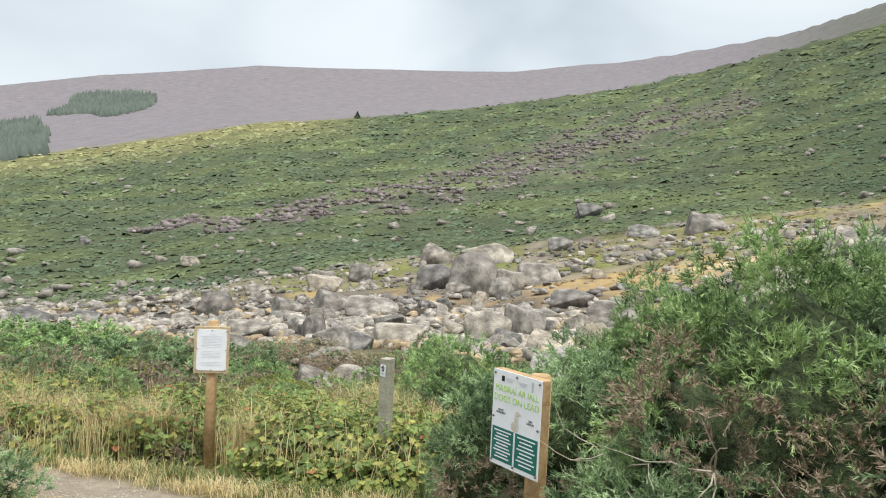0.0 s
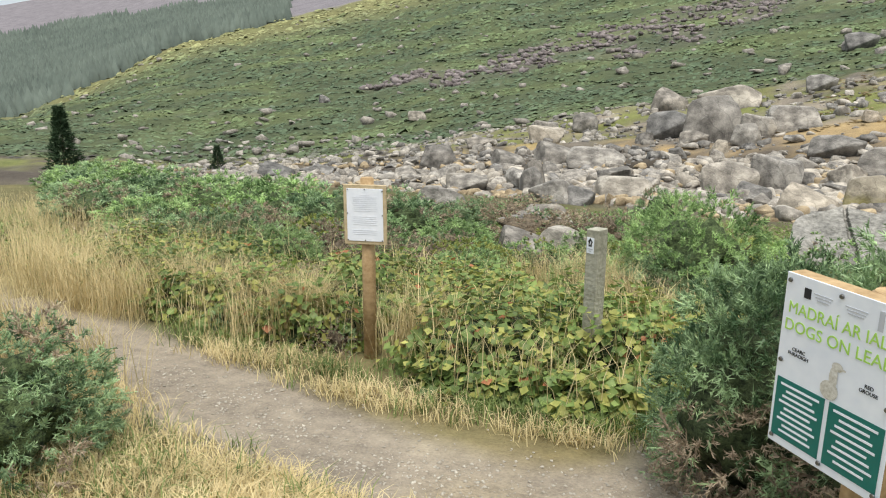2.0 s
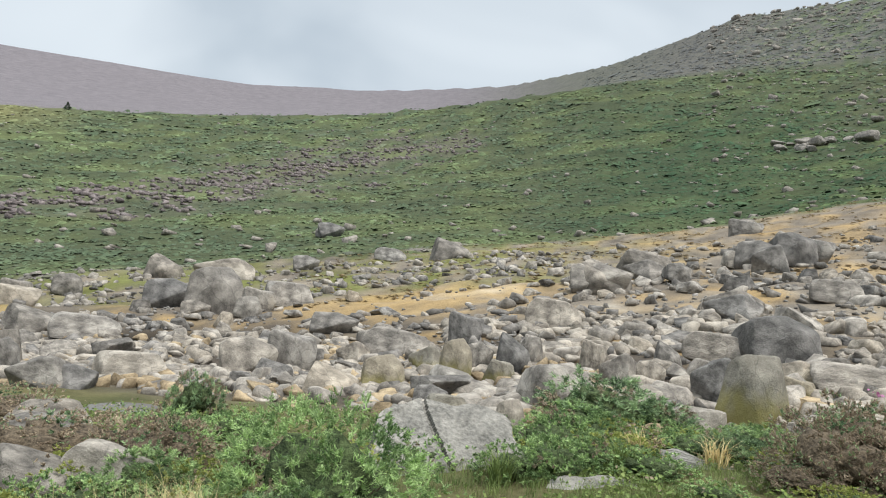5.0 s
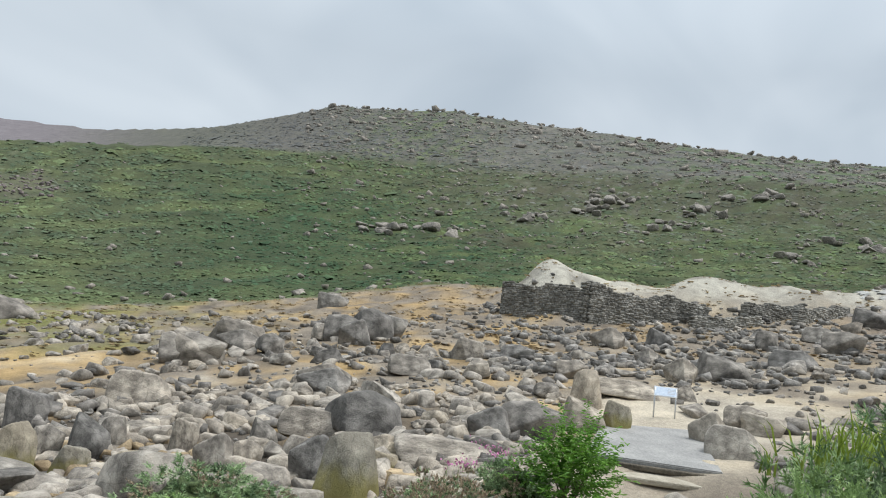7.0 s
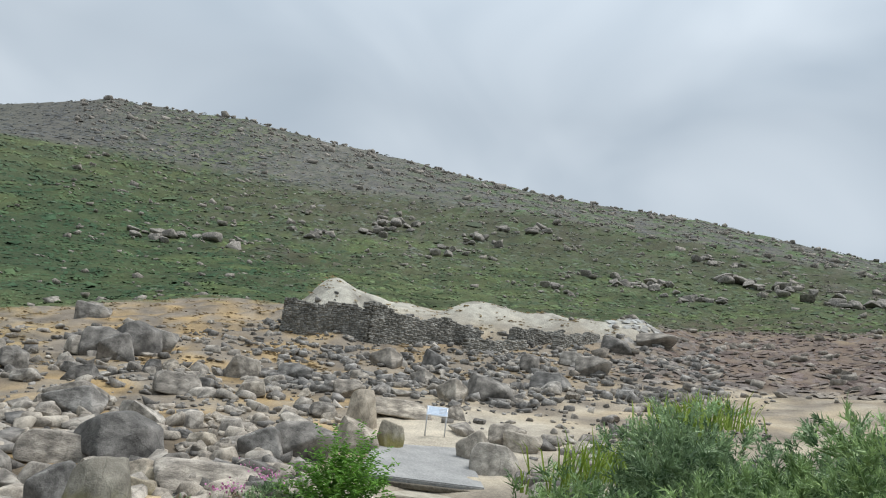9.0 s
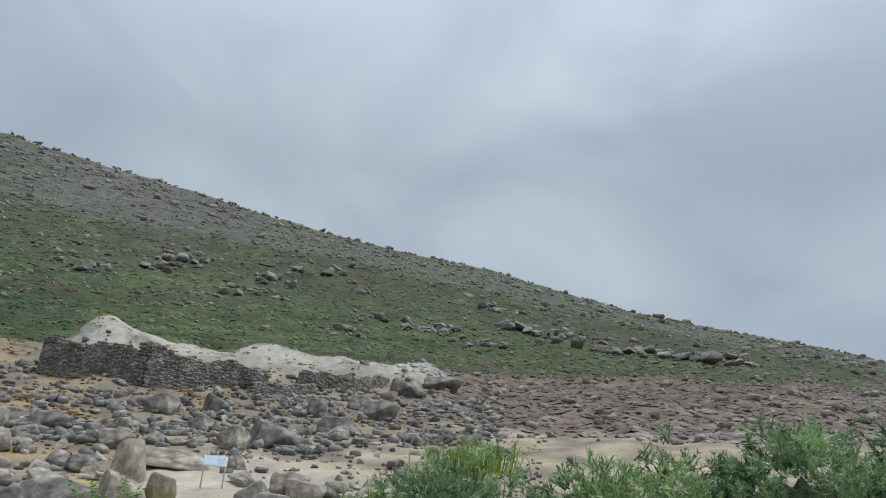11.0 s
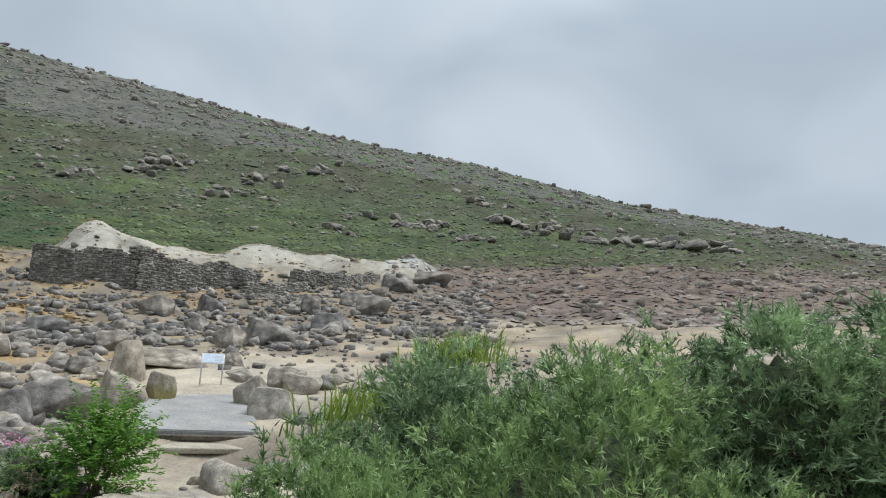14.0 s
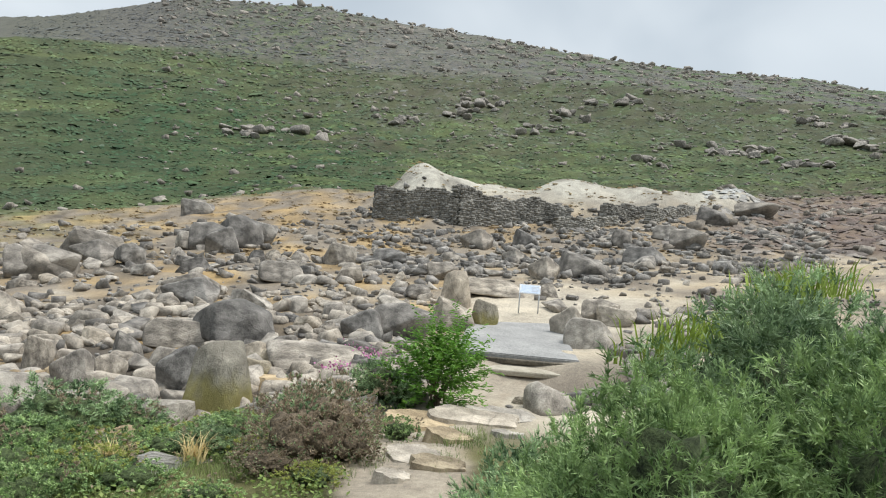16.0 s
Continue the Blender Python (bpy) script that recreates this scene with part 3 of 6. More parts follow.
def scatter_stones(name, pts, sizes, shapes, mat, rnd, label, sink=0.2, category="stones"):
    vs, fs, o = [], [], 0
    for (x, y, z), s in zip(pts, sizes):
        v, f = shapes[rnd.randint(len(shapes))]
        q = (v * np.array((s / 2, s / 2, s * rnd.uniform(0.18, 0.4)))) @ turned(rnd).T + np.array((x, y, z + s * (0.3 - sink)))
        vs.append(q)
        fs.append(f + o)
        o += len(v)
    me = tri_mesh(name, np.concatenate(vs), np.concatenate(fs))
    me.materials.append(mat)
    return tagged(new(name, me), label, category, kind="stuff")


def spines(roots, ways, count, length, thick, shoot, rnd):
    """Shoots that grow from roots along ways, each ringed by thin pointed spines."""
    n = len(roots)
    ways = ways / np.linalg.norm(ways, axis=1, keepdims=True)
    u = rnd.uniform(0, 1, (n, count)) ** 0.8
    ring = np.cross(ways[:, None, :], rnd.normal(size=(n, count, 3)))
    ring /= np.linalg.norm(ring, axis=2, keepdims=True)
    slant = np.radians(rnd.uniform(38, 82, (n, count, 1)) - 30 * u[..., None])
    dirs_ = ways[:, None, :] * np.cos(slant) + ring * np.sin(slant)
    long = shoot * rnd.uniform(0.6, 1.3, (n, 1, 1))
    start = roots[:, None, :] + ways[:, None, :] * u[..., None] * long
    ln = length * rnd.uniform(0.6, 1.3, (n, count, 1)) * (1.15 - 0.5 * u[..., None])
    side = np.cross(dirs_, rnd.normal(size=(n, count, 3)))
    side /= np.linalg.norm(side, axis=2, keepdims=True)
    v = np.stack([start - side * thick, start + side * thick, start + dirs_ * ln], 2)
    stem_side = np.cross(ways, rnd.normal(size=(n, 3)))
    stem_side /= np.linalg.norm(stem_side, axis=1, keepdims=True)
    sv = np.stack([roots - stem_side * thick * 1.6, roots + stem_side * thick * 1.6, roots + ways * long[:, 0] * 1.05], 1)
    v = np.concatenate([v.reshape(-1, 3), sv.reshape(-1, 3)])
    return v, np.arange(len(v)).reshape(-1, 3)


def bush_shell(rnd, n, radii, lump=0.25, low=-0.5):
    """Points and outward ways over a lumpy bush."""
    d = rnd.normal(size=(n * 2, 3))
    d /= np.linalg.norm(d, axis=1, keepdims=True)
    d = d[d[:, 2] > low][:n]
    ph = rnd.uniform(0, 9, 3)
    lum = 1 + lump * np.array([noise.noise(Vector(q * 2.2 + ph)) + 0.6 * noise.noise(Vector(q * 5.0 + ph)) for q in d])
    p = d * lum[:, None] * np.array(radii)
    nrm = d / np.array(radii)
    return p, nrm / np.linalg.norm(nrm, axis=1, keepdims=True)


def puff_reach(d, cen, rad, radii):
    """How far the puffs reach along each way d, and which puff it is."""
    along = d @ cen.T
    gap = rad[None, :] ** 2 - ((cen ** 2).sum(1)[None, :] - along ** 2)
    reach = np.where((gap > 0) & (along > 0), along + np.sqrt(np.maximum(gap, 0)), 0)
    which = np.where(reach.max(1) > 0, reach.argmax(1), along.argmax(1))
    floor_ = 0.66 / np.sqrt(((d / np.array(radii)) ** 2).sum(1))
    return np.maximum(reach.max(1), floor_), which


def bush_meshes(seed, radii, shoots, count, length, thick, shoot, mat, inner=GORSE_SHADE, up=0.5, dead=0.06, lump=0.28, clumps=60, puff=0.28, hug=0.82, dry_side=0.0):
    """Gorse: rounded puffs of short spiny shoots over a core painted as shade."""
    rnd = np.random.RandomState(seed)
    k = np.arange(clumps) + 0.5
    up_ = 1 - 1.5 * k / clumps
    turn_ = k * 2.39996 + seed
    dn = np.stack([np.cos(turn_) * np.sqrt(1 - up_ ** 2), np.sin(turn_) * np.sqrt(1 - up_ ** 2), up_], 1) + rnd.normal(size=(clumps, 3)) * 0.12
    dn /= np.linalg.norm(dn, axis=1, keepdims=True)
    ph = rnd.uniform(0, 9, 3)
    cen = dn * np.array([1 + lump * noise.noise(Vector(q * 2.0 + ph)) for q in dn])[:, None] * np.array(radii)
    cen = cen * 0.86
    rad = puff * rnd.uniform(0.7, 1.35, len(cen)) * (radii[0] + radii[1] + radii[2]) / 3
    tuft = 5
    d = rnd.normal(size=(int(shoots // tuft * 1.5), 3))
    d /= np.linalg.norm(d, axis=1, keepdims=True)
    d = d[d[:, 2] > -0.62][:shoots // tuft] * np.array(radii)
    shoots = len(d) * tuft
    d /= np.linalg.norm(d, axis=1, keepdims=True)
    far, which = puff_reach(d, cen, rad, radii)
    p = d * (far * rnd.uniform(0.8, 0.99, len(d)))[:, None]
    out_ = (p - cen[which]) / rad[which][:, None]
    out_ = np.where(((out_ * d).sum(1) > 0.15)[:, None], out_, d)
    w = out_ + d * 0.3 + np.array((0, 0, up)) + rnd.normal(size=p.shape) * 0.25
    w /= np.linalg.norm(w, axis=1, keepdims=True)
    p, w, which = np.repeat(p, tuft, 0), np.repeat(w, tuft, 0), np.repeat(which, tuft)
    w = w + rnd.normal(size=w.shape) * 0.42
    p = p + rnd.normal(size=p.shape) * shoot * 0.14
    tired = np.array([noise.noise(Vector(q * 1.7 + ph)) for q in dn]) - 0.12 * dn[:, 2] - dry_side * (dn[:, 1] + 0.7 * dn[:, 2]) + 0.12 * rnd.normal(size=len(cen))
    brown_clump = tired > np.quantile(tired, max(0.0, 1 - dead * 1.3))
    brown = brown_clump[which] & (rnd.uniform(size=shoots) < 0.8)
    out = []
    for mask, m in ((~brown, mat), (brown, DEAD)):
        if mask.any():
            v, f = spines(p[mask], w[mask], count, length, thick, shoot, rnd)
            me = tri_mesh("shoots", v, f)
            me.materials.append(m)
            out.append(me)
    # Solid core blocks the view through; its dark colour stands for inner shade.
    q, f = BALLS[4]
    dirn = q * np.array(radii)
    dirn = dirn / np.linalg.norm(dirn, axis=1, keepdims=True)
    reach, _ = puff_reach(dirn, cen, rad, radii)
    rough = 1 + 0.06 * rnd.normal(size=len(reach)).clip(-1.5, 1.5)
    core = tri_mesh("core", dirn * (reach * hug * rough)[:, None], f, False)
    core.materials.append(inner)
    return out, core


def stems(seed, radii, count=9, mat=BARK):
    rnd = np.random.RandomState(seed)
    bm = bmesh.new()
    for i in range(count):
        tip = Vector((rnd.uniform(-0.6, 0.6) * radii[0], rnd.uniform(-0.6, 0.6) * radii[1], rnd.uniform(0.1, 0.45) * radii[2]))
        root = Vector((rnd.uniform(-0.15, 0.15), rnd.uniform(-0.15, 0.15), -radii[2] * 0.7))
        q = (tip - root).to_track_quat("Z", "Y").to_matrix().to_4x4()
        bmesh.ops.create_cone(bm, segments=5, radius1=0.025, radius2=0.007, depth=(tip - root).length, matrix=Matrix.Translation((tip + root) / 2) @ q)
    me = bpy.data.meshes.new("stems")
    bm.to_mesh(me)
    bm.free()
    me.materials.append(mat)
    return me


def bush(name, x, y, z, kit, label, category="bush", group="gorse bushes on the bank", turn=0.0, scale=(1, 1, 1)):
    leafy, core, wood = kit
    b = base(name, Matrix.LocRotScale((x, y, z), Euler((0, 0, radians(turn))), scale), label, category, group)
    for i, me in enumerate(leafy):
        part("foliage" if i == 0 else "dead_patch", me, GORSE, b, "" if i == 0 else "dry brown dead shoots")
    part("core", core, GORSE_SHADE, b, "solid core coloured dark as the shade inside the bush")
    part("trunk", wood, BARK, b)
    return b


# ---- the gorse thicket beside the path ----
THICKET = (
    (2.1, 4.05, 0.06, 1.1, 1.0, 1.38, 12500, 0.16), (3.4, 3.5, 0.45, 1.4, 1.2, 1.2, 6000, 0.12), (1.8, 5.2, 0.05, 0.85, 0.72, 1.08, 10500, 0.1),
    (3.2, 4.65, 0.08, 1.1, 0.75, 1.38, 6500, 0.05), (1.45, 2.75, -0.55, 0.8, 0.75, 0.7, 5500, 0.4), (5.1, 4.75, 0.4, 1.5, 1.2, 1.28, 3000, 0.1), (2.7, 1.95, 0.78, 1.1, 0.9, 1.2, 5000, 0.35),
    (2.4, 5.9, -0.4, 0.8, 0.6, 0.9, 4500, 0.15), (0.5, 5.3, -0.35, 0.5, 0.5, 0.8, 5500, 0.1), (0.62, 3.68, -0.5, 0.36, 0.28, 0.52, 3000, 0.25), (1.05, 4.75, -0.3, 0.55, 0.6, 1.05, 5500, 0.12), (4.4, 1.4, 0.6, 1.4, 1.3, 1.15, 1800, 0.1),
    (2.9, 2.85, 0.88, 0.6, 0.55, 1.05, 3500, 0.05), (1.2, 3.6, -0.5, 0.6, 0.55, 0.95, 5500, 0.08))
for i, (x, y, z, rx, ry, rz, n, dry) in enumerate(THICKET):
    big = min(1.5, max(0.85, math.sqrt(1.2 * 10 * (rx * ry + rx * rz + ry * rz) / 3 / (n * 0.00106))))
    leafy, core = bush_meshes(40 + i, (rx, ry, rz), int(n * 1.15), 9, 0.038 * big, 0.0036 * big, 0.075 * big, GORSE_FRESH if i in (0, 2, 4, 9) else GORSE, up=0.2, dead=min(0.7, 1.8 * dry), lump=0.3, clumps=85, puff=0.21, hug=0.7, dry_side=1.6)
    bush("gorse_bush", x, y, z, (leafy, core, stems(60 + i, (rx, ry, rz))), "tall dense green gorse bush with dead brown patches")

# bare dead branches sticking out of the thicket
DRYWOOD = surface("bare_branch", (0.30, 0.25, 0.19), (0.56, 0.50, 0.42), 8, 0.8, 0.2, 40)
for i, (x, y, z) in enumerate(((1.25, 2.45, 0.35), (1.5, 2.2, 0.15), (0.95, 2.85, 0.05), (1.75, 2.1, 0.5), (1.1, 3.1, 0.5), (0.75, 3.5, 0.35))):
    rnd = np.random.RandomState(610 + i)
    br = base("bare_branch", pose(x, y, z), "pale dead bare branch sticking out of the gorse", "branch", "dead branches in the thicket")
    for q in range(5):
        cu = bpy.data.curves.new("twig", "CURVE")
        cu.dimensions, cu.bevel_depth, cu.bevel_resolution = "3D", 0.0045, 1
        sp = cu.splines.new("POLY")
        sp.points.add(5)
        p, w = Vector((0.25, 0.3, -0.12)), Vector((rnd.uniform(-1, 0.1), rnd.uniform(-1, -0.1), rnd.uniform(-0.5, 0.9))).normalized()
        for j in range(6):
            sp.points[j].co = (*p, 1)
            sp.points[j].radius = 1.3 - 0.2 * j
            p = p + w * rnd.uniform(0.07, 0.13)
            w = (w + Vector(rnd.normal(size=3) * 0.28)).normalized()
        tmp = bpy.data.objects.new("twig", cu)
        part("twig", bpy.data.meshes.new_from_object(tmp), DRYWOOD, br)
        bpy.data.objects.remove(tmp)

KITS, FINE_KITS = [], []
for i in range(4):
    leafy, core = bush_meshes(80 + i, (1, 0.9, 0.75), 1800, 8, 0.075, 0.009, 0.12, GORSE_FRESH if i % 2 else GORSE, SHRUB_SHADE, up=0.3, dead=(0.1, 0.0, 0.25, 0.05)[i], lump=0.5, clumps=42, puff=0.3, hug=0.58)
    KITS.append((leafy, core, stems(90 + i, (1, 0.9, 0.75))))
    leafy, core = bush_meshes(70 + i, (1, 0.9, 0.75), 4200, 9, 0.046, 0.005, 0.085, GORSE_FRESH if i % 2 else GORSE, SHRUB_SHADE, up=0.3, dead=(0.08, 0.0, 0.2, 0.05)[i], lump=0.5, clumps=46, puff=0.28, hug=0.58)
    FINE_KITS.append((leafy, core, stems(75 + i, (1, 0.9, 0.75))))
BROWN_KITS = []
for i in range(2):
    leafy, core = bush_meshes(180 + i, (1, 0.9, 0.75), 3000, 7, 0.034, 0.009, 0.07, GORSE, HEATH_SHADE, up=0.8, dead=0.72, lump=0.8, clumps=40, puff=0.3, hug=0.55)
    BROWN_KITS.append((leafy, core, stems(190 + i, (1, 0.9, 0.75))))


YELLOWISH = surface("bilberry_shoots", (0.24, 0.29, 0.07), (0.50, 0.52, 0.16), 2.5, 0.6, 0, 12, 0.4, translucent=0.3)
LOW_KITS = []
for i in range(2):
    leafy, core = bush_meshes(280 + i, (1, 0.9, 0.6), 1500, 6, 0.05, 0.012, 0.08, YELLOWISH if i else GORSE_FRESH, SHRUB_SHADE, up=0.7, dead=0.08, lump=0.8, clumps=45, puff=0.26, hug=0.5)
    LOW_KITS.append((leafy, core, stems(290 + i, (1, 0.9, 0.6), 5)))


def low_shrub(x, y, s, h=0.8, kit=0):
    bush("low_shrub", x, y, land_z(x, y) + 0.3 * s * h, LOW_KITS[kit % 2], ("low green shrub spreading over the stream bank", "low yellow-green shrub spreading over the stream bank")[kit % 2], "shrub", "low shrubs on the bank", (x * 71 + y * 13) % 360, (s, s, s * h))


def gorse(x, y, s, h=0.9, kit=0):
    """A gorse bush s in half-width; low ones near the stream."""
    bush("gorse_bush", x, y, land_z(x, y) + 0.42 * s * h, (FINE_KITS if math.hypot(x, y - 3) < 8.2 else KITS)[kit % 4], "low rounded green gorse bush on the bank", turn=(x * 97 + y * 31) % 360, scale=(s, s, s * h))


def heather(x, y, s, h=0.8, kit=0):
    bush("heather_shrub", x, y, land_z(x, y) + 0.4 * s * h, BROWN_KITS[kit % 2], "straggly brown heather shrub with dry twigs", "shrub", "heather shrubs on the bank", (x * 57 + y * 91) % 360, (s, s, s * h))


for args in ((9.3, 14.4, 0.6, 0.7, 1), (8.9, 14.9, 0.55, 0.6, 1), (8.6, 13.4, 0.5, 0.7, 1), (8.3, 15.0, 0.7, 0.7, 0), (7.2, 14.4, 0.6, 0.7, 0), (6.3, 13.5, 0.55, 0.8, 0), (7.1, 13.5, 0.45, 0.7, 1), (5.6, 13.9, 0.6, 0.8, 0), (4.8, 13.9, 0.7, 0.8, 0), (8.0, 12.3, 0.4, 0.8, 0), (3.9, 12.3, 0.6, 0.9, 0), (4.7, 12.6, 0.5, 0.9, 0), (3.2, 12.2, 0.5, 0.8, 0), (3.4, 13.3, 0.6, 0.7, 1), (2.3, 13.0, 0.6, 0.8, 0), (1.2, 12.8, 0.6, 0.7, 1), (-0.2, 10.7, 0.5, 0.8, 1), (-2.0, 9.0, 0.5, 0.7, 1), (-3.4, 10.9, 0.6, 0.7, 0), (-5.0, 11.2, 0.7, 0.7, 1), (-1.6, 12.2, 0.6, 0.7, 1), (-7.0, 11.9, 0.8, 0.6, 1), (9.0, 10.4, 0.4, 0.9, 0), (6.0, 9.9, 0.4, 0.7, 1), (4.9, 11.7, 0.55, 0.6, 0), (5.3, 12.8, 0.7, 0.6, 1), (6.4, 12.8, 0.65, 0.6, 0), (7.0, 11.6, 0.5, 0.6, 1), (7.6, 12.9, 0.6, 0.6, 0), (4.3, 13.2, 0.6, 0.6, 0), (6.0, 14.0, 0.7, 0.6, 1), (8.3, 13.8, 0.5, 0.6, 1), (5.0, 10.6, 0.4, 0.6, 0), (-2.4, 10.2, 0.6, 0.8, 1), (-1.6, 10.8, 0.55, 0.8, 0), (-0.6, 11.6, 0.55, 0.8, 1), (-2.6, 11.2, 0.5, 0.8, 0), (-0.5, 10.9, 0.4, 0.7, 0)):
    low_shrub(*args)

# left of the path and along the bank
for args in ((-3.0, 4.2, 0.6, 0.9, 0), (-3.9, 4.0, 0.65, 1.0, 2), (-4.9, 4.9, 0.7, 0.9, 0), (-4.4, 3.3, 0.7, 0.8, 3)):
    gorse(*args)
for args in ((0.35, 10.2, 0.9, 1.0, 1), (0.0, 9.6, 0.55, 0.9, 0), (0.95, 9.5, 0.45, 0.75, 3)):
    gorse(*args)
for args in ((-5.2, 12.2, 0.9, 0.7, 0), (-6.4, 12.6, 1.0, 0.7, 1), (-4.2, 12.6, 0.8, 0.8, 0), (-7.8, 13.2, 1.0, 0.7, 3), (-9.4, 13.8, 1.1, 0.65, 0), (-11.2, 14.6, 1.2, 0.6, 1), (-3.3, 13.0, 0.6, 0.8, 2), (-13.5, 16.5, 1.3, 0.6, 0), (-15.5, 18.0, 1.3, 0.6, 3), (-18.0, 20.5, 1.4, 0.55, 0), (-20.5, 23.0, 1.5, 0.5, 1)):
    gorse(*args)
for args in ((6.6, 15.4, 1.1, 0.75, 0), (7.7, 15.3, 0.8, 0.7, 2), (5.7, 14.6, 0.75, 0.65, 3), (5.2, 13.2, 0.5, 0.5, 1), (7.9, 12.8, 0.6, 0.5, 3), (9.7, 12.7, 0.6, 0.8, 0), (11.6, 12.3, 0.8, 0.95, 0), (6.7, 12.2, 0.5, 0.7, 0)):
    gorse(*args)
for args in ((-0.8, 14.0, 0.6, 0.7, 1), (0.2, 15.2, 0.5, 0.7, 3), (-0.2, 18.2, 0.5, 1.3, 2), (-4.0, 17.0, 0.6, 0.6, 2), (-5.5, 9.9, 0.6, 0.9, 2)):
    gorse(*args)
for args in ((-4.3, 8.9, 0.6, 0.8, 1), (-6.2, 9.6, 0.7, 0.7, 0), (-7.4, 10.6, 0.8, 0.6, 1), (-2.2, 9.6, 0.5, 0.7, 1), (-0.9, 9.9, 0.45, 0.7, 3), (-2.9, 11.5, 0.6, 0.7, 1), (-1.0, 11.7, 0.5, 0.7, 1), (-9.3, 11.6, 0.9, 0.6, 2), (-3.4, 6.9, 0.3, 0.9, 0)):
    gorse(*args)
for args in ((6.9, 10.7, 0.8, 0.95, 0), (8.0, 11.2, 0.85, 0.95, 0), (7.2, 10.2, 0.5, 0.8, 1), (6.2, 10.7, 0.5, 0.6, 0), (8.7, 11.9, 0.45, 0.9, 1), (10.5, 13.9, 0.5, 0.5, 1)):
    heather(*args)
for args in ((-2.9, 10.3, 0.6, 0.7, 0), (-3.9, 9.9, 0.7, 0.8, 1), (-2.0, 13.2, 0.9, 0.6, 0), (-4.8, 14.3, 0.9, 0.5, 1), (-3.5, 7.9, 0.4, 0.9, 0), (-2.45, 6.75, 0.28, 0.9, 1), (-0.9, 12.9, 0.7, 0.8, 1), (-2.9, 16.5, 0.8, 0.6, 0), (0.4, 13.2, 0.6, 0.6, 1), (-5.6, 10.9, 0.6, 0.8, 0)):
    heather(*args)


# ---- brambles ----
LEAF = surface("bramble_leaf", (0.08, 0.135, 0.035), (0.27, 0.35, 0.10), 3, 0.5, 0, 20, 0.4, translucent=0.3)
LEAF_YELLOW = surface("bramble_leaf_yellow", (0.22, 0.24, 0.06), (0.42, 0.40, 0.12), 3, 0.6, 0, 20, 0.35, translucent=0.3)
LEAF_RED = surface("bramble_leaf_red", (0.30, 0.10, 0.05), (0.45, 0.22, 0.09), 3, 0.6, 0, 20, 0.35, translucent=0.3)
STRAW = surface("dry_grass", (0.50, 0.40, 0.19), (0.86, 0.72, 0.42), 2, 0.8, 0, 20, 0.35, translucent=0.3)
GRASS = surface("green_grass", (0.09, 0.145, 0.04), (0.25, 0.31, 0.10), 2, 0.7, 0, 20, 0.35, translucent=0.3)
REED = surface("broom_stalk", (0.13, 0.20, 0.03), (0.34, 0.43, 0.08), 3, 0.7, 0, 20, 0.35, translucent=0.3)


def leaflets(p, w, size, rnd, slim=0.55):
    """Oval leaves folded along the midrib, facing along w."""
    n = len(p)
    w = w / np.linalg.norm(w, axis=1, keepdims=True)
    along = np.cross(w, rnd.normal(size=(n, 3)))
    along /= np.linalg.norm(along, axis=1, keepdims=True)
    across = np.cross(w, along)
    s = size * rnd.uniform(0.6, 1.35, (n, 1))
    tip, mid = p + along * s, p + along * s * 0.45 - w * s * 0.1
    a, b = p + along * s * 0.45 + across * s * slim + w * s * 0.08, p + along * s * 0.45 - across * s * slim + w * s * 0.08
    v = np.stack([p, a, mid, tip, b], 1).reshape(-1, 3)
    f = np.array([[0, 2, 1], [1, 2, 3], [0, 4, 2], [2, 4, 3]])
    return v, (np.arange(n)[:, None, None] * 5 + f[None]).reshape(-1, 3)


def blades(roots, height, lean, thick, rnd, droop=0.35):
    """Grass blades of two bent pieces."""
    n = len(roots)
    h = height * rnd.uniform(0.5, 1.25, (n, 1))
    a = rnd.uniform(0, 6.283, n)
    out = np.stack([np.cos(a), np.sin(a), np.zeros(n)], 1)
    side = np.stack([-np.sin(a), np.cos(a), np.zeros(n)], 1)
    k = lean * rnd.uniform(0.2, 1.3, (n, 1))
    mid = roots + out * h * k * 0.5 + np.array((0, 0, 0.62)) * h
    tip = roots + out * h * (k + droop * rnd.uniform(0, 1, (n, 1))) + np.array((0, 0, 1.0)) * h * (1 - 0.35 * k)
    v = np.stack([roots - side * thick, roots + side * thick, mid - side * thick * 0.8, mid + side * thick * 0.8, tip], 1).reshape(-1, 3)
    f = np.array([[0, 1, 3], [0, 3, 2], [2, 3, 4]])
    return v, (np.arange(n)[:, None, None] * 5 + f[None]).reshape(-1, 3)


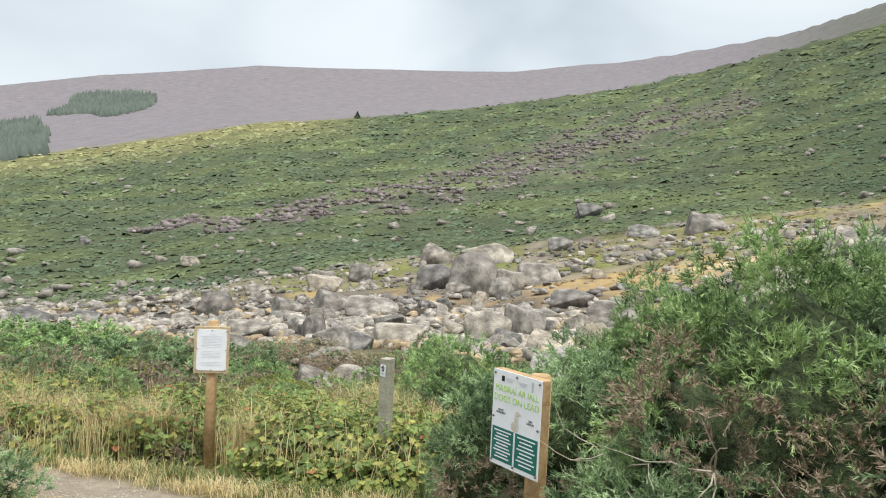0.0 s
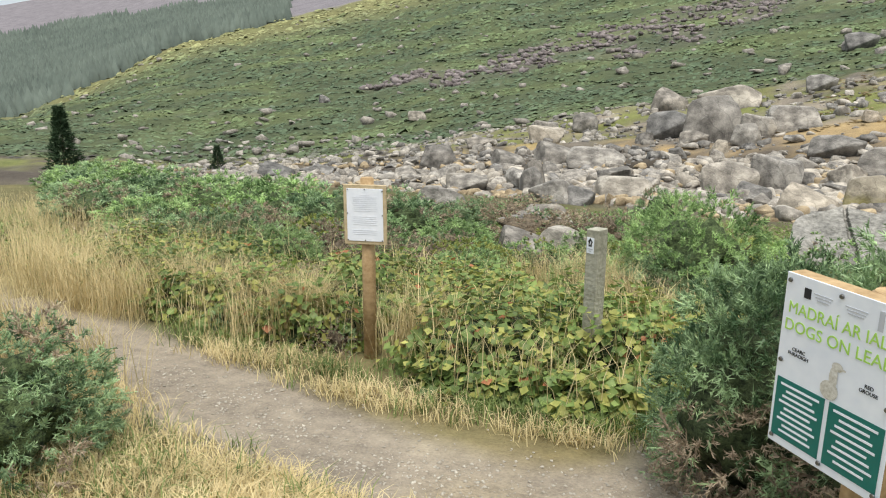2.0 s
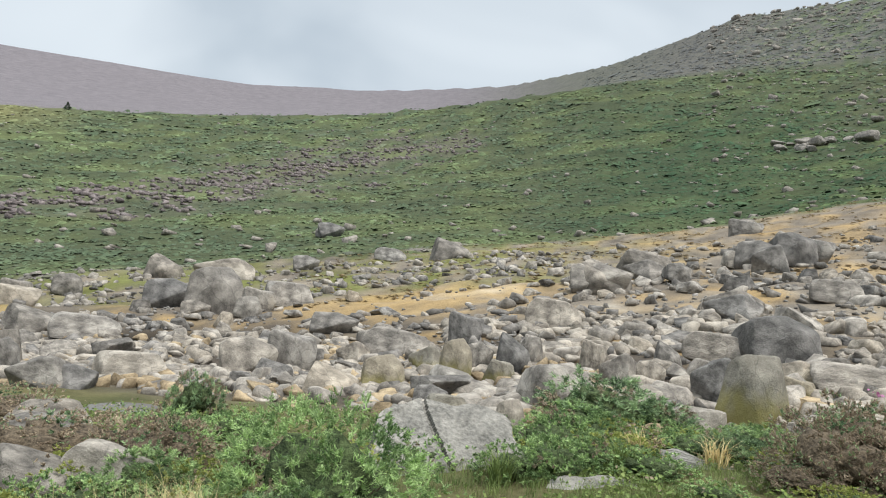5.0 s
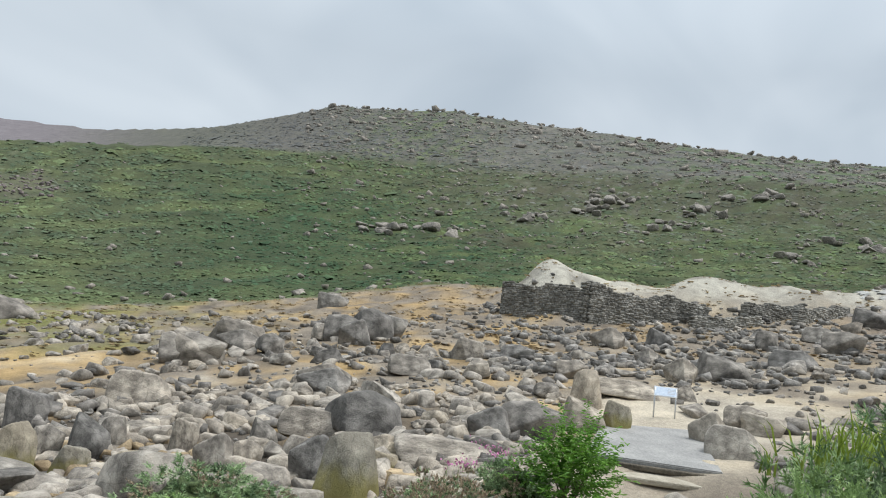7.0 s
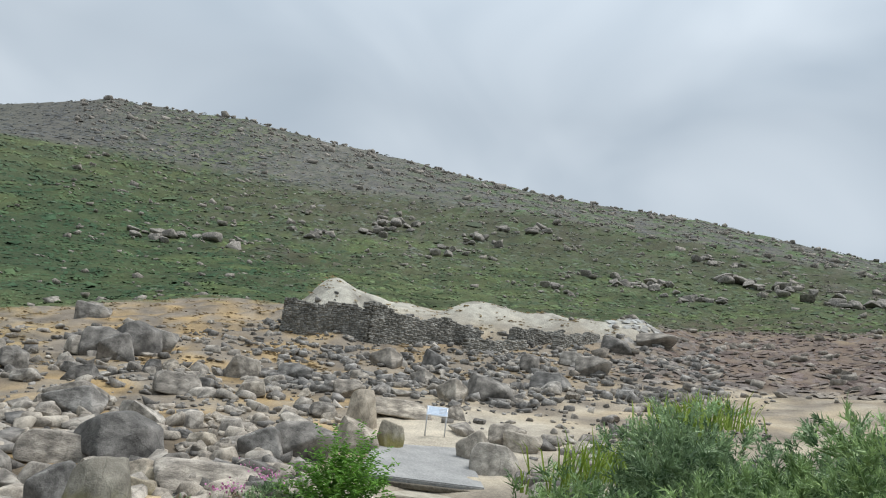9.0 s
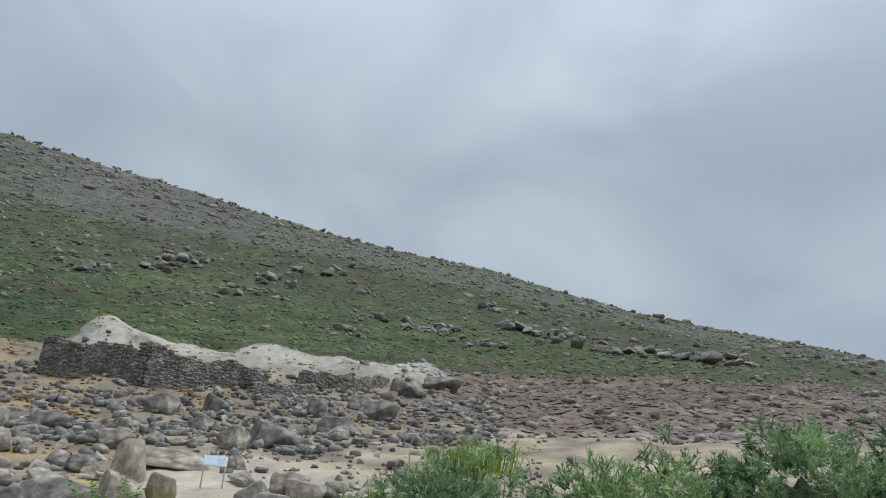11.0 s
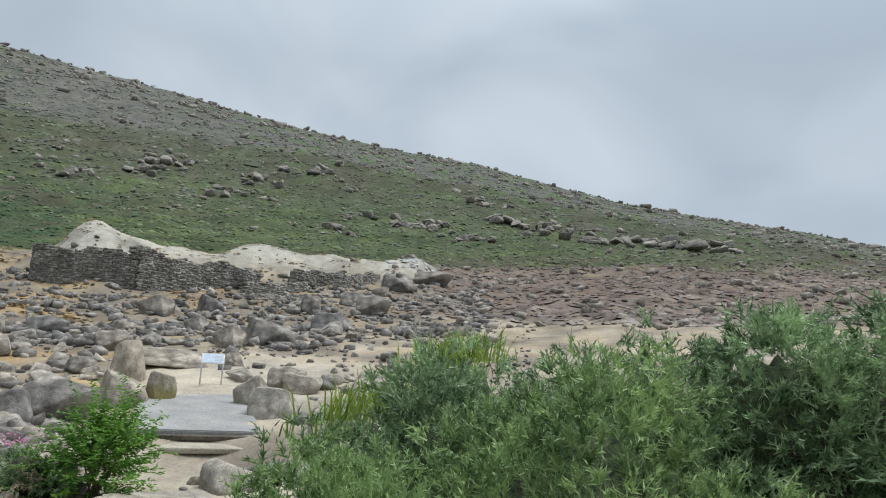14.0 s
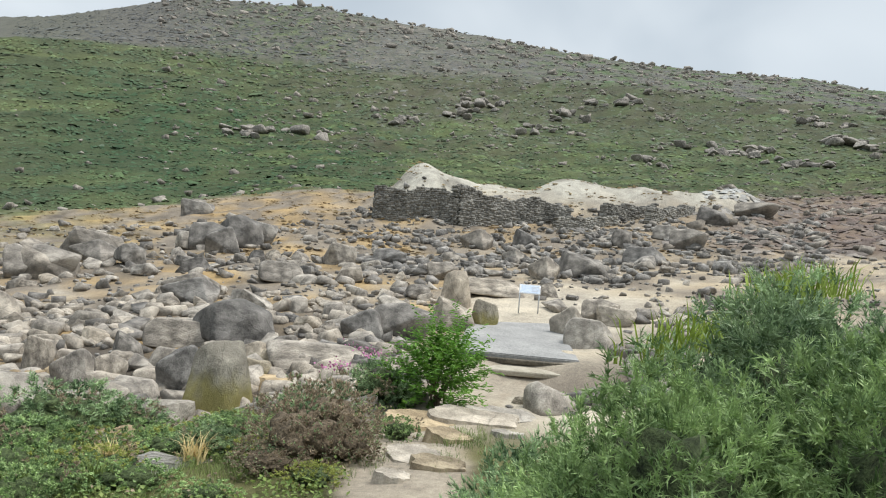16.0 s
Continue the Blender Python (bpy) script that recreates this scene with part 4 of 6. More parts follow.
def bramble(x, y, rx, ry, rz, n, seed, autumn=0.18, leaf=0.05, label="tangled green bramble patch with yellowing leaves beside the path"):
    rnd = np.random.RandomState(seed)
    b = base("bramble_patch", pose(x, y, land_z(x, y)), label, "bramble", "bramble patches")
    p, nr = bush_shell(rnd, n, (rx, ry, rz), 0.5, -0.1)
    p = p * rnd.uniform(0.7, 1.05, (len(p), 1))
    w = nr + np.array((0, 0, 0.7)) + rnd.normal(size=p.shape) * 0.5
    kind_ = np.where(rnd.uniform(size=len(p)) < autumn, 1, 0)
    kind_ = np.where(rnd.uniform(size=len(p)) < autumn * 0.04, 2, kind_)
    for i, (nm, mat) in enumerate((("foliage", LEAF), ("yellow_foliage", LEAF_YELLOW), ("red_foliage", LEAF_RED))):
        if (kind_ == i).any():
            me = tri_mesh(nm, *leaflets(p[kind_ == i], w[kind_ == i], leaf, rnd))
            part(nm, me, mat, b, ("", "yellowed bramble leaves", "reddened bramble leaves")[i])
    # Core behind the bramble leaves, coloured dark as the shade within.
    v, f = BALLS[3]
    lum = np.array([0.8 + 0.25 * noise.noise(Vector(q * 2.2 + Vector((seed, 3, 1)))) for q in v])
    part("core", tri_mesh("core", v * lum[:, None] * np.array((rx, ry, rz)) * 0.85, f, True), GORSE_SHADE, b, "solid core coloured dark as the shade inside the patch")
    dr, df = blades(p[: n // 14] * np.array((0.9, 0.9, 0.5)), 0.45, 0.4, 0.003, rnd)
    part("dry_cane", tri_mesh("dry_cane", dr, df), STRAW, b, "thin dry canes and grass stalks")


for i, args in enumerate(((-1.2, 6.75, 0.75, 0.55, 0.55), (-0.2, 7.1, 0.7, 0.5, 0.5), (-0.75, 7.6, 0.9, 0.6, 0.55), (0.35, 6.6, 0.5, 0.5, 0.5), (-2.5, 7.3, 0.7, 0.6, 0.55), (-1.6, 8.1, 0.9, 0.7, 0.5), (-3.3, 7.1, 0.6, 0.5, 0.5), (0.1, 8.0, 0.8, 0.6, 0.45), (-4.4, 8.2, 0.9, 0.8, 0.5), (-2.9, 8.9, 1.0, 0.7, 0.45), (-1.05, 6.1, 0.5, 0.25, 0.24), (-0.4, 6.05, 0.5, 0.25, 0.26), (-2.75, 6.75, 0.5, 0.3, 0.4), (-3.9, 6.95, 0.55, 0.35, 0.42), (-5.1, 7.5, 0.8, 0.5, 0.45), (-5.9, 8.8, 1.0, 0.8, 0.5))):
    bramble(*args, int(2600 * args[2] * args[3] + 900), 300 + i, 0.36 if i % 2 else 0.24, 0.062)


# ---- grasses ----
def grass(name, zones, height, lean, thick, mat, seed, label):
    rnd = np.random.RandomState(seed)
    vs, fs, o = [], [], 0
    for x, y, rx, ry, n in zones:
        q = rnd.normal(size=(n, 2)) * np.array((rx, ry)) * 0.55 + np.array((x, y))
        tuft = rnd.normal(size=(max(n // 12, 1), 2)) * np.array((rx, ry)) * 0.55 + np.array((x, y))
        q = np.where((rnd.uniform(size=n) < 0.75)[:, None], tuft[rnd.randint(len(tuft), size=n)] + rnd.normal(size=(n, 2)) * 0.035, q)
        keep = off_line(q[:, 0], q[:, 1], PATH) > rnd.uniform(0.28, 0.5, n)
        q = q[keep]
        v, f = blades(np.stack([q[:, 0], q[:, 1], land(q[:, 0], q[:, 1]) - 0.01], 1), height, lean, thick, rnd)
        vs.append(v)
        fs.append(f + o)
        o += len(v)
    me = tri_mesh(name, np.concatenate(vs), np.concatenate(fs))
    me.materials.append(mat)
    return tagged(new(name, me), label, "grass", kind="stuff")


grass("dry_grass", ((-1.7, 5.75, 0.7, 0.2, 900), (-2.9, 6.1, 0.7, 0.25, 1200), (-0.4, 5.6, 0.6, 0.15, 500), (-1.55, 4.35, 0.6, 0.3, 3500), (-0.75, 3.9, 0.5, 0.35, 2500), (-1.7, 3.9, 0.8, 0.55, 4500), (-2.6, 4.3, 0.8, 0.5, 4000), (-1.0, 3.3, 0.8, 0.6, 4000), (-3.4, 5.1, 0.7, 0.35, 2000), (-1.0, 1.8, 1.0, 1.2, 4000), (0.6, 2.2, 0.6, 1.2, 2500), (-3.2, 2.4, 1.2, 1.0, 3000), (0.5, 3.6, 0.4, 0.4, 1200)), 0.13, 0.8, 0.0026, STRAW, 71, "short dry straw-coloured grass beside the path")
grass("tall_dry_grass", ((-3.9, 5.5, 0.6, 0.25, 900), (-4.9, 5.75, 0.7, 0.25, 900), (-3.2, 5.15, 0.35, 0.2, 350), (-3.0, 6.8, 0.6, 0.45, 1000), (-1.75, 6.9, 0.25, 0.25, 500), (-3.8, 7.2, 0.8, 0.6, 1400), (-2.75, 6.75, 0.16, 0.14, 900), (-3.3, 7.1, 0.15, 0.15, 350), (0.1, 8.0, 0.14, 0.14, 350), (-0.75, 9.9, 0.22, 0.2, 700), (-1.3, 9.7, 0.35, 0.25, 500), (-4.7, 7.5, 0.9, 0.6, 700), (-5.8, 9.5, 1.4, 1.0, 1300), (-8.5, 10.5, 1.8, 1.2, 1500), (-1.6, 6.9, 0.8, 0.6, 350), (0.3, 10.6, 0.4, 0.4, 500), (-0.5, 9.3, 0.4, 0.4, 700), (-11.0, 12.0, 2.0, 1.5, 1800), (-5.4, 7.0, 0.8, 0.5, 1300), (-6.6, 8.0, 1.0, 0.7, 1500), (-4.6, 6.7, 0.5, 0.3, 700)), 0.55, 0.35, 0.0022, STRAW, 72, "tall seeding dry grass among the brambles")
grass("green_grass", ((5.6, 12.4, 2.2, 1.2, 4500), (4.0, 10.9, 1.2, 0.7, 1600), (2.9, 10.2, 0.9, 0.6, 1200), (6.6, 11.2, 1.0, 0.6, 1200), (2.2, 12.2, 1.4, 1.0, 1500), (-3.0, 11.0, 3.0, 1.5, 2500), (7.6, 13.6, 1.6, 1.0, 1800), (-0.9, 5.85, 0.8, 0.3, 800), (-0.1, 5.9, 0.5, 0.3, 500), (-2.2, 6.1, 0.6, 0.25, 400), (-3.3, 6.4, 0.7, 0.3, 400), (-2.2, 4.2, 1.0, 0.6, 1500), (-4.0, 2.6, 1.2, 1.2, 2000), (0.9, 12.2, 0.8, 0.7, 900), (4.6, 12.6, 1.2, 0.8, 1800), (9.2, 9.4, 0.8, 0.8, 1200), (7.6, 9.3, 0.6, 0.5, 800), (-7.0, 11.5, 2.5, 1.2, 2500), (3.0, 13.0, 1.0, 0.8, 900)), 0.16, 0.75, 0.003, GRASS, 73, "green grass tufts along the path and bank")


def herbs(name, count, az0, az1, r0, r1, mat, seed, size, label):
    """Low broad-leaved plants over the bank."""
    rnd = np.random.RandomState(seed)
    az, r = np.radians(rnd.uniform(az0, az1, count)), rnd.uniform(r0, r1, count)
    x, y = HUB[0] + r * np.sin(az), HUB[1] + r * np.cos(az)
    keep = (np.hypot(x - 2.4, y - 12.3) > 1.5) & (np.hypot(x - 5.35, y - 11.3) > 0.85) & (off_line(x, y, PATH) > 0.75) & (r < 0.9 * np.interp(np.degrees(az), AZ, STREAM_R))
    x, y = x[keep], y[keep]
    p = np.repeat(np.stack([x, y, land(x, y)], 1), 8, 0)
    p = p + rnd.normal(size=p.shape) * np.array((0.14, 0.14, 0.05)) + np.array((0, 0, 0.08))
    me = tri_mesh(name, *leaflets(p, rnd.normal(size=p.shape) * 0.5 + np.array((0, 0, 1.0)), size, rnd, 0.35))
    me.materials.append(mat)
    return tagged(new(name, me), label, "undergrowth", kind="stuff")


herbs("undergrowth", 3800, -60, 62, 4.0, 15, LEAF, 801, 0.06, "low green leafy undergrowth on the stream bank")
herbs("undergrowth", 1400, -60, 62, 4.0, 15, GRASS, 802, 0.06, "yellow-green low undergrowth on the stream bank")
herbs("undergrowth", 500, -60, 62, 4.0, 15, DEAD, 803, 0.05, "dry brown undergrowth on the stream bank")


def rush(x, y, z, n, height, seed, mat=REED, name="broom_bush", label="upright yellow-green broom with thin stalks", spread=0.16):
    rnd = np.random.RandomState(seed)
    b = base(name, pose(x, y, z), label, "shrub", name + "s")
    q = np.stack([rnd.normal(size=n) * spread, rnd.normal(size=n) * spread, np.zeros(n)], 1)
    v, f = blades(q, height, 0.6, 0.008, rnd, 0.2)
    part("stalk_tuft", tri_mesh("stalk_tuft", v, f), mat, b)


for i, (az, r, el, h, n) in enumerate(((81, 5.6, 0.6, 0.5, 60), (83.4, 5.9, 0.6, 0.35, 30), (88.2, 6.4, 4.2, 0.55, 110), (90.2, 6.7, 4.8, 0.45, 70), (79.5, 5.3, -1.4, 0.4, 30))):
    x, y, _ = spot(az, r)
    rush(x, y, HUB_EYE + math.tan(radians(el)) * r - h * 0.62, int(n * 1.4), h * 0.72, 400 + i)
for i, (x, y) in enumerate(((4.7, 12.0), (5.6, 12.9), (4.3, 12.9), (6.2, 12.0), (2.9, 11.9))):
    rush(x, y, land_z(x, y), 110, 0.42, 420 + i, STRAW if i % 2 else GRASS, "rush_tuft", "tuft of rushes with green and straw stalks", 0.07)

# rowan sapling by the bridge
ROWAN = surface("rowan_leaf", (0.055, 0.15, 0.022), (0.19, 0.36, 0.06), 3, 0.5, 0, 20, 0.35, translucent=0.35)
x, y, z = spot(63.3, 14.6)
sap = base("rowan_sapling", pose(x, y, z), "bright green leafy sapling growing by the footbridge", "sapling")
rnd = np.random.RandomState(31)
root = rnd.normal(size=(420, 3)) * np.array((0.30, 0.30, 0.33)) + np.array((0, 0, 0.58))
reach = root - np.array((0, 0, 0.35))
reach = reach / np.linalg.norm(reach, axis=1, keepdims=True) + np.array((0, 0, 0.25)) + rnd.normal(size=reach.shape) * 0.25
steps = np.repeat(np.linspace(0.06, 0.5, 10)[None], 420, 0)[..., None]
p = np.repeat((root[:, None, :] + reach[:, None, :] * steps - np.array((0, 0, 0.35)) * steps ** 2), 2, 1).reshape(-1, 3)
part("foliage", tri_mesh("foliage", *leaflets(p, np.array((0, 0, 1.0)) + rnd.normal(size=p.shape) * 0.3, 0.10, rnd, 0.2)), ROWAN, sap)
st = stems(32, (0.7, 0.6, 0.7), 12)
part("trunk", st, BARK, sap).location = (0, 0, 0.5)

# pink willowherb near the bridge
PINK = surface("pink_flower", (0.45, 0.12, 0.30), (0.65, 0.30, 0.50), 6, 0.6, 0, 30, 0.3)
for i, (az, r) in enumerate(((56.8, 19.5), (58.2, 18.6), (55.2, 17.4))):
    x, y, z = spot(az, r)
    wh = base("willowherb", pose(x, y, z), "pink flowering willowherb among the stones", "flower", "willowherb plants")
    rn = np.random.RandomState(500 + i)
    part("stalk", tri_mesh("stalk", *blades(rn.normal(size=(14, 3)) * np.array((0.2, 0.2, 0)), 0.5, 0.3, 0.008, rn)), GRASS, wh)
    q = rn.normal(size=(60, 3)) * np.array((0.22, 0.22, 0.1)) + np.array((0, 0, 0.42))
    part("blossom", tri_mesh("blossom", *leaflets(q, rn.normal(size=(60, 3)), 0.06, rn)), PINK, wh, "pink blossom")


# ---- signs by the path ----
WOOD = surface("post_wood", (0.28, 0.18, 0.085), (0.50, 0.35, 0.19), 9, 0.8, 0.2, 40)
PLY = surface("board_wood", (0.42, 0.33, 0.20), (0.60, 0.48, 0.31), 9, 0.8, 0.15, 40)
GREYWOOD = surface("grey_post_wood", (0.27, 0.26, 0.20), (0.46, 0.44, 0.36), 7, 0.85, 0.3, 40)
PAPER = surface("paper", (0.74, 0.77, 0.84), (0.84, 0.86, 0.91), 3, 0.45, 0)
FAINT = surface("faint_print", (0.66, 0.69, 0.75), (0.74, 0.76, 0.81), 3, 0.6, 0)
PRINT = surface("grey_print", (0.45, 0.46, 0.50), (0.55, 0.56, 0.60), 3, 0.7, 0)
INK = surface("black_ink", (0.015, 0.015, 0.018), (0.03, 0.03, 0.033), 3, 0.6, 0)
LIME = surface("lime_print", (0.36, 0.62, 0.10), (0.45, 0.70, 0.16), 3, 0.5, 0)
TEAL = surface("dark_green_print", (0.008, 0.13, 0.11), (0.015, 0.17, 0.14), 3, 0.4, 0)
SCREW = surface("screw_metal", (0.12, 0.12, 0.12), (0.3, 0.3, 0.3), 30, 0.4, 0, metal=0.9)
BIRD = surface("bird_print", (0.40, 0.36, 0.29), (0.74, 0.72, 0.67), 90, 0.6, 0)


def lettering(text, size, m, material, parent, name="lettering", squeeze=1.0):
    """Raised print from the built-in font, centred."""
    cu = bpy.data.curves.new(name, "FONT")
    cu.body, cu.size, cu.extrude, cu.align_x, cu.align_y = text, size, 0.0006, "CENTER", "CENTER"
    tmp = bpy.data.objects.new(name, cu)
    me = bpy.data.meshes.new_from_object(tmp)
    bpy.data.objects.remove(tmp)
    me.transform(m @ Matrix.Diagonal((squeeze, 1, 1, 1)))
    me.materials.append(material)
    return part(name, me, material, parent)


def face_at(x, y, z):
    """Where print lies on an upright board that faces -y: text up is z."""
    return Matrix.Translation((x, y, z)) @ Euler((radians(90), 0, 0)).to_matrix().to_4x4()


def screw(parent, x, y, z, r=0.006):
    part("screw", rod(r, r * 0.8, 0.004, Matrix.Translation((x, y, z)) @ Euler((radians(90), 0, 0)).to_matrix().to_4x4(), 10), SCREW, parent)


# notice board with a printed sheet
NX, NY = -2.08, 6.6
nb = base("notice_board", pose(NX, NY, land_z(NX, NY) - 0.18, 0, 0, 8) @ Matrix.Scale(1.08, 4), "small wooden notice board with a printed sheet on a post", "notice board")
part("post", rod(0.047, 0.045, 1.44, sides=20, bevel=0.006), WOOD, nb, "round yellowish timber post")
bd = part("board", block(0.29, 0.018, 0.40, Matrix.Translation((0, -0.055, 1.20)), 0.003), PLY, nb, "pale plywood board")
part("sheet", block(0.245, 0.003, 0.352, Matrix.Translation((0, -0.0665, 1.20)), 0.001, 1), PAPER, bd, "white laminated notice sheet")
for i in range(22):
    if i in (0, 10, 11, 17, 18):
        continue
    wdt = (0.07 if i == 1 else 0.17) * (0.9 + 0.1 * ((i * 7) % 3) / 2)
    part("text_line", block(wdt, 0.001, 0.0035, Matrix.Translation((0, -0.0690, 1.345 - i * 0.013)), 0), FAINT, bd)
for sx, sz in ((-0.115, 1.37), (0.0, 1.37), (0.118, 1.36), (-0.118, 1.21), (0.118, 1.20), (-0.118, 1.03), (0.0, 1.03), (0.115, 1.03)):
    screw(nb, sx, -0.067, sz, 0.005)

# waymark post
WX, WY = -0.48, 6.94
wp = base("waymark_post", pose(WX, WY, land_z(WX, WY) + 0.01, 1.5, 1, -32), "square weathered grey wooden waymark post with a walker sign", "waymark post")
pb = block(0.105, 0.105, 1.08, Matrix.Translation((0, 0, 0.54)), 0.006)
for q in pb.verts:
    if q.co.z > 0.9:
        q.co.z += 0.06 * (q.co.x - 0.0)
part("post", pb, GREYWOOD, wp)
pl = part("plate", block(0.062, 0.003, 0.115, Matrix.Translation((-0.012, -0.055, 0.965)), 0.001, 1), PAPER, wp, "small white trail plate")
bm = bmesh.new()
for tri in (((-0.024, 0.0), (0.024, 0.0), (0.0, 0.03)), ((-0.014, -0.032), (0.014, -0.032), (0.014, 0.0)), ((-0.014, -0.032), (0.014, 0.0), (-0.014, 0.0))):
    bm.faces.new([bm.verts.new((a - 0.012, -0.0572, 0.99 + c)) for a, c in tri])
part("arrow", bm, INK, pl, "black arrow with a walker")
part("walker", block(0.006, 0.001, 0.028, Matrix.Translation((-0.011, -0.0577, 0.982)) @ Euler((0, radians(15), 0)).to_matrix().to_4x4(), 0), PAPER, pl)
for i, wdt in enumerate((0.046, 0.022)):
    part("text_line", block(wdt, 0.001, 0.008, Matrix.Translation((-0.012, -0.0572, 0.94 - i * 0.014)), 0), PRINT, pl)

# dogs-on-lead sign
SX, SY = 0.50, 4.16
sg = base("dog_sign", pose(SX, SY, -0.09, 0, 0, -53) @ Matrix.Scale(1.14, 4), "white and green dogs-on-lead sign on a thick wooden board", "sign")
part("post", rod(0.056, 0.056, 1.33, Matrix.Translation((0.06, 0.075, -0.68)), 20, 0.008), WOOD, sg, "round timber post")
bd = part("board", block(0.36, 0.055, 0.50, Matrix.Translation((0, 0, 0.40)), 0.003), WOOD, sg, "thick wooden backing board")
pn = part("panel", block(0.36, 0.004, 0.50, Matrix.Translation((0, -0.0305, 0.40)), 0.001, 1), PAPER, sg, "white printed sign panel")
F = -0.0335
lettering("MADRAÍ AR IALL", 0.047, face_at(0.0, F, 0.555), LIME, pn, squeeze=0.93)
lettering("DOGS ON LEAD", 0.047, face_at(0.0, F, 0.505), LIME, pn, squeeze=0.98)
lettering("CEARC\nFHRAOIGH", 0.014, face_at(-0.11, F, 0.435), INK, pn)
lettering("RED\nGROUSE", 0.014, face_at(0.11, F, 0.425), INK, pn)
part("logo", block(0.022, 0.001, 0.028, Matrix.Translation((-0.105, F, 0.608)), 0), INK, pn)
for i in range(3):
    part("text_line", block(0.06 - 0.012 * i, 0.001, 0.003, Matrix.Translation((-0.055, F, 0.614 - 0.008 * i)), 0), PRINT, pn)
    part("text_line", block(0.065 - 0.01 * i, 0.001, 0.003, Matrix.Translation((0.045, F, 0.612 - 0.008 * i)), 0), PRINT, pn)
part("emblem", block(0.014, 0.001, 0.05, Matrix.Translation((0.115, F, 0.605)), 0.0), PRINT, pn)
bm = bmesh.new()
for cx, cz, rx, rz in ((0.0, 0.378, 0.028, 0.026), (0.008, 0.415, 0.013, 0.034), (0.016, 0.448, 0.017, 0.012), (0.034, 0.446, 0.009, 0.003)):
    ring = [bm.verts.new((cx + rx * math.cos(a * math.pi / 10), F - 0.0008 - 0.0004 * cz, cz + rz * math.sin(a * math.pi / 10))) for a in range(20)]
    bm.faces.new(ring)
part("bird_picture", bm, BIRD, pn, "small printed picture of a grouse")
for cx, rows_ in ((-0.088, 9), (0.088, 8)):
    gp = part("text_panel", block(0.162, 0.001, 0.175, Matrix.Translation((cx, F, 0.262)), 0), TEAL, pn, "dark green text panel")
    for i in range(rows_):
        part("text_line", block(0.13 - 0.02 * ((i * 5) % 3), 0.001, 0.0065, Matrix.Translation((cx, F - 0.0012, 0.333 - i * (0.155 / rows_))), 0), PAPER, gp)
for sx, sz in ((-0.165, 0.63), (0.0, 0.632), (0.165, 0.63), (-0.165, 0.40), (0.165, 0.40), (-0.165, 0.17), (0.0, 0.168), (0.165, 0.17)):
    screw(pn, sx, F - 0.001, sz, 0.007)

# ---- boulders of the stream bed ----
boulder(2.43, 50.81, 3.93, 2.86, GRANITE, 3, -4)
boulder(-0.15, 54.94, 3.32, 1.88, GRANITE_DARK, 1, -16)
boulder(4.36, 70.73, 5.4, 2.1, GRANITE, 2, -2)
boulder(-0.56, 75.14, 3.62, 2.08, GRANITE_DARK, 0, -22)
boulder(4.74, 48.99, 2.10, 1.40, GRANITE, 5, -11)
boulder(7.24, 52.88, 3.41, 1.44, GRANITE, 4, 8)
boulder(4.16, 48.00, 1.72, 1.10, GRANITE_PALE, 3, -19)
boulder(1.20, 49.14, 1.75, 0.91, GRANITE_DARK, 1, -7)
boulder(-9.18, 56.57, 2.71, 1.40, GRANITE_PALE, 5, -16)
boulder(-7.45, 66.45, 2.53, 1.46, GRANITE_DARK, 3, 11)
boulder(-6.40, 44.23, 3.11, 1.24, GRANITE, 0, 27)
boulder(-3.91, 41.46, 3.16, 0.98, GRANITE, 4, 5)
boulder(1.91, 28.97, 2.02, 1.35, GRANITE, 1, 14)
boulder(3.60, 29.91, 1.78, 1.50, GRANITE, 5, -21)
boulder(5.45, 24.78, 1.48, 1.04, GRANITE_MOSSY, 3, -10)
boulder(7.44, 26.66, 1.24, 0.97, GRANITE_MOSSY, 2, -38)
boulder(7.57, 24.37, 1.13, 1.33, GRANITE_MOSSY, 3, -14)
boulder(8.74, 25.26, 0.87, 0.94, GRANITE, 1, -23)
boulder(9.60, 24.56, 1.39, 1.10, GRANITE, 0, -27)
boulder(8.43, 23.19, 0.90, 0.70, GRANITE_MOSSY, 5, -6)
boulder(14.37, 30.41, 2.28, 1.21, GRANITE, 4, -38)
boulder(22.32, 39.13, 3.52, 1.54, GRANITE, 1, -35)
boulder(27.91, 42.83, 2.75, 1.26, GRANITE_DARK, 2, -59)
boulder(3.75, 24.09, 1.82, 0.82, GRANITE_PALE, 0, -24)
boulder(-1.51, 28.25, 2.22, 0.85, GRANITE_PALE, 4, 24)
boulder(-3.53, 24.20, 1.50, 0.81, GRANITE, 2, 1)
boulder(-5.36, 31.22, 0.99, 1.29, GRANITE_DARK, 3, -7)
boulder(7.17, 38.65, 2.29, 0.93, GRANITE_DARK, 1, -31)
boulder(7.67, 30.14, 2.71, 0.96, GRANITE_DARK, 4, -35)
boulder(10.32, 30.10, 1.40, 1.23, GRANITE_DARK, 5, -46)
boulder(5.82, 30.06, 1.25, 0.92, GRANITE, 2, -33)
boulder(5.26, 20.35, 0.82, 0.49, GRANITE, 1, -37)
boulder(4.80, 18.16, 0.95, 0.45, GRANITE_MOSSY, 4, -1)
boulder(4.83, 15.42, 0.60, 0.60, GRANITE_PALE, 3, -30)
boulder(3.84, 13.88, 0.43, 0.34, GRANITE, 2, -15)
boulder(11.07, 17.38, 1.15, 1.0, GRANITE, 2, -33)
boulder(10.56, 15.60, 1.36, 1.38, GRANITE_MOSSY, 3, -64)
boulder(10.43, 20.22, 1.04, 0.95, GRANITE, 2, -43)
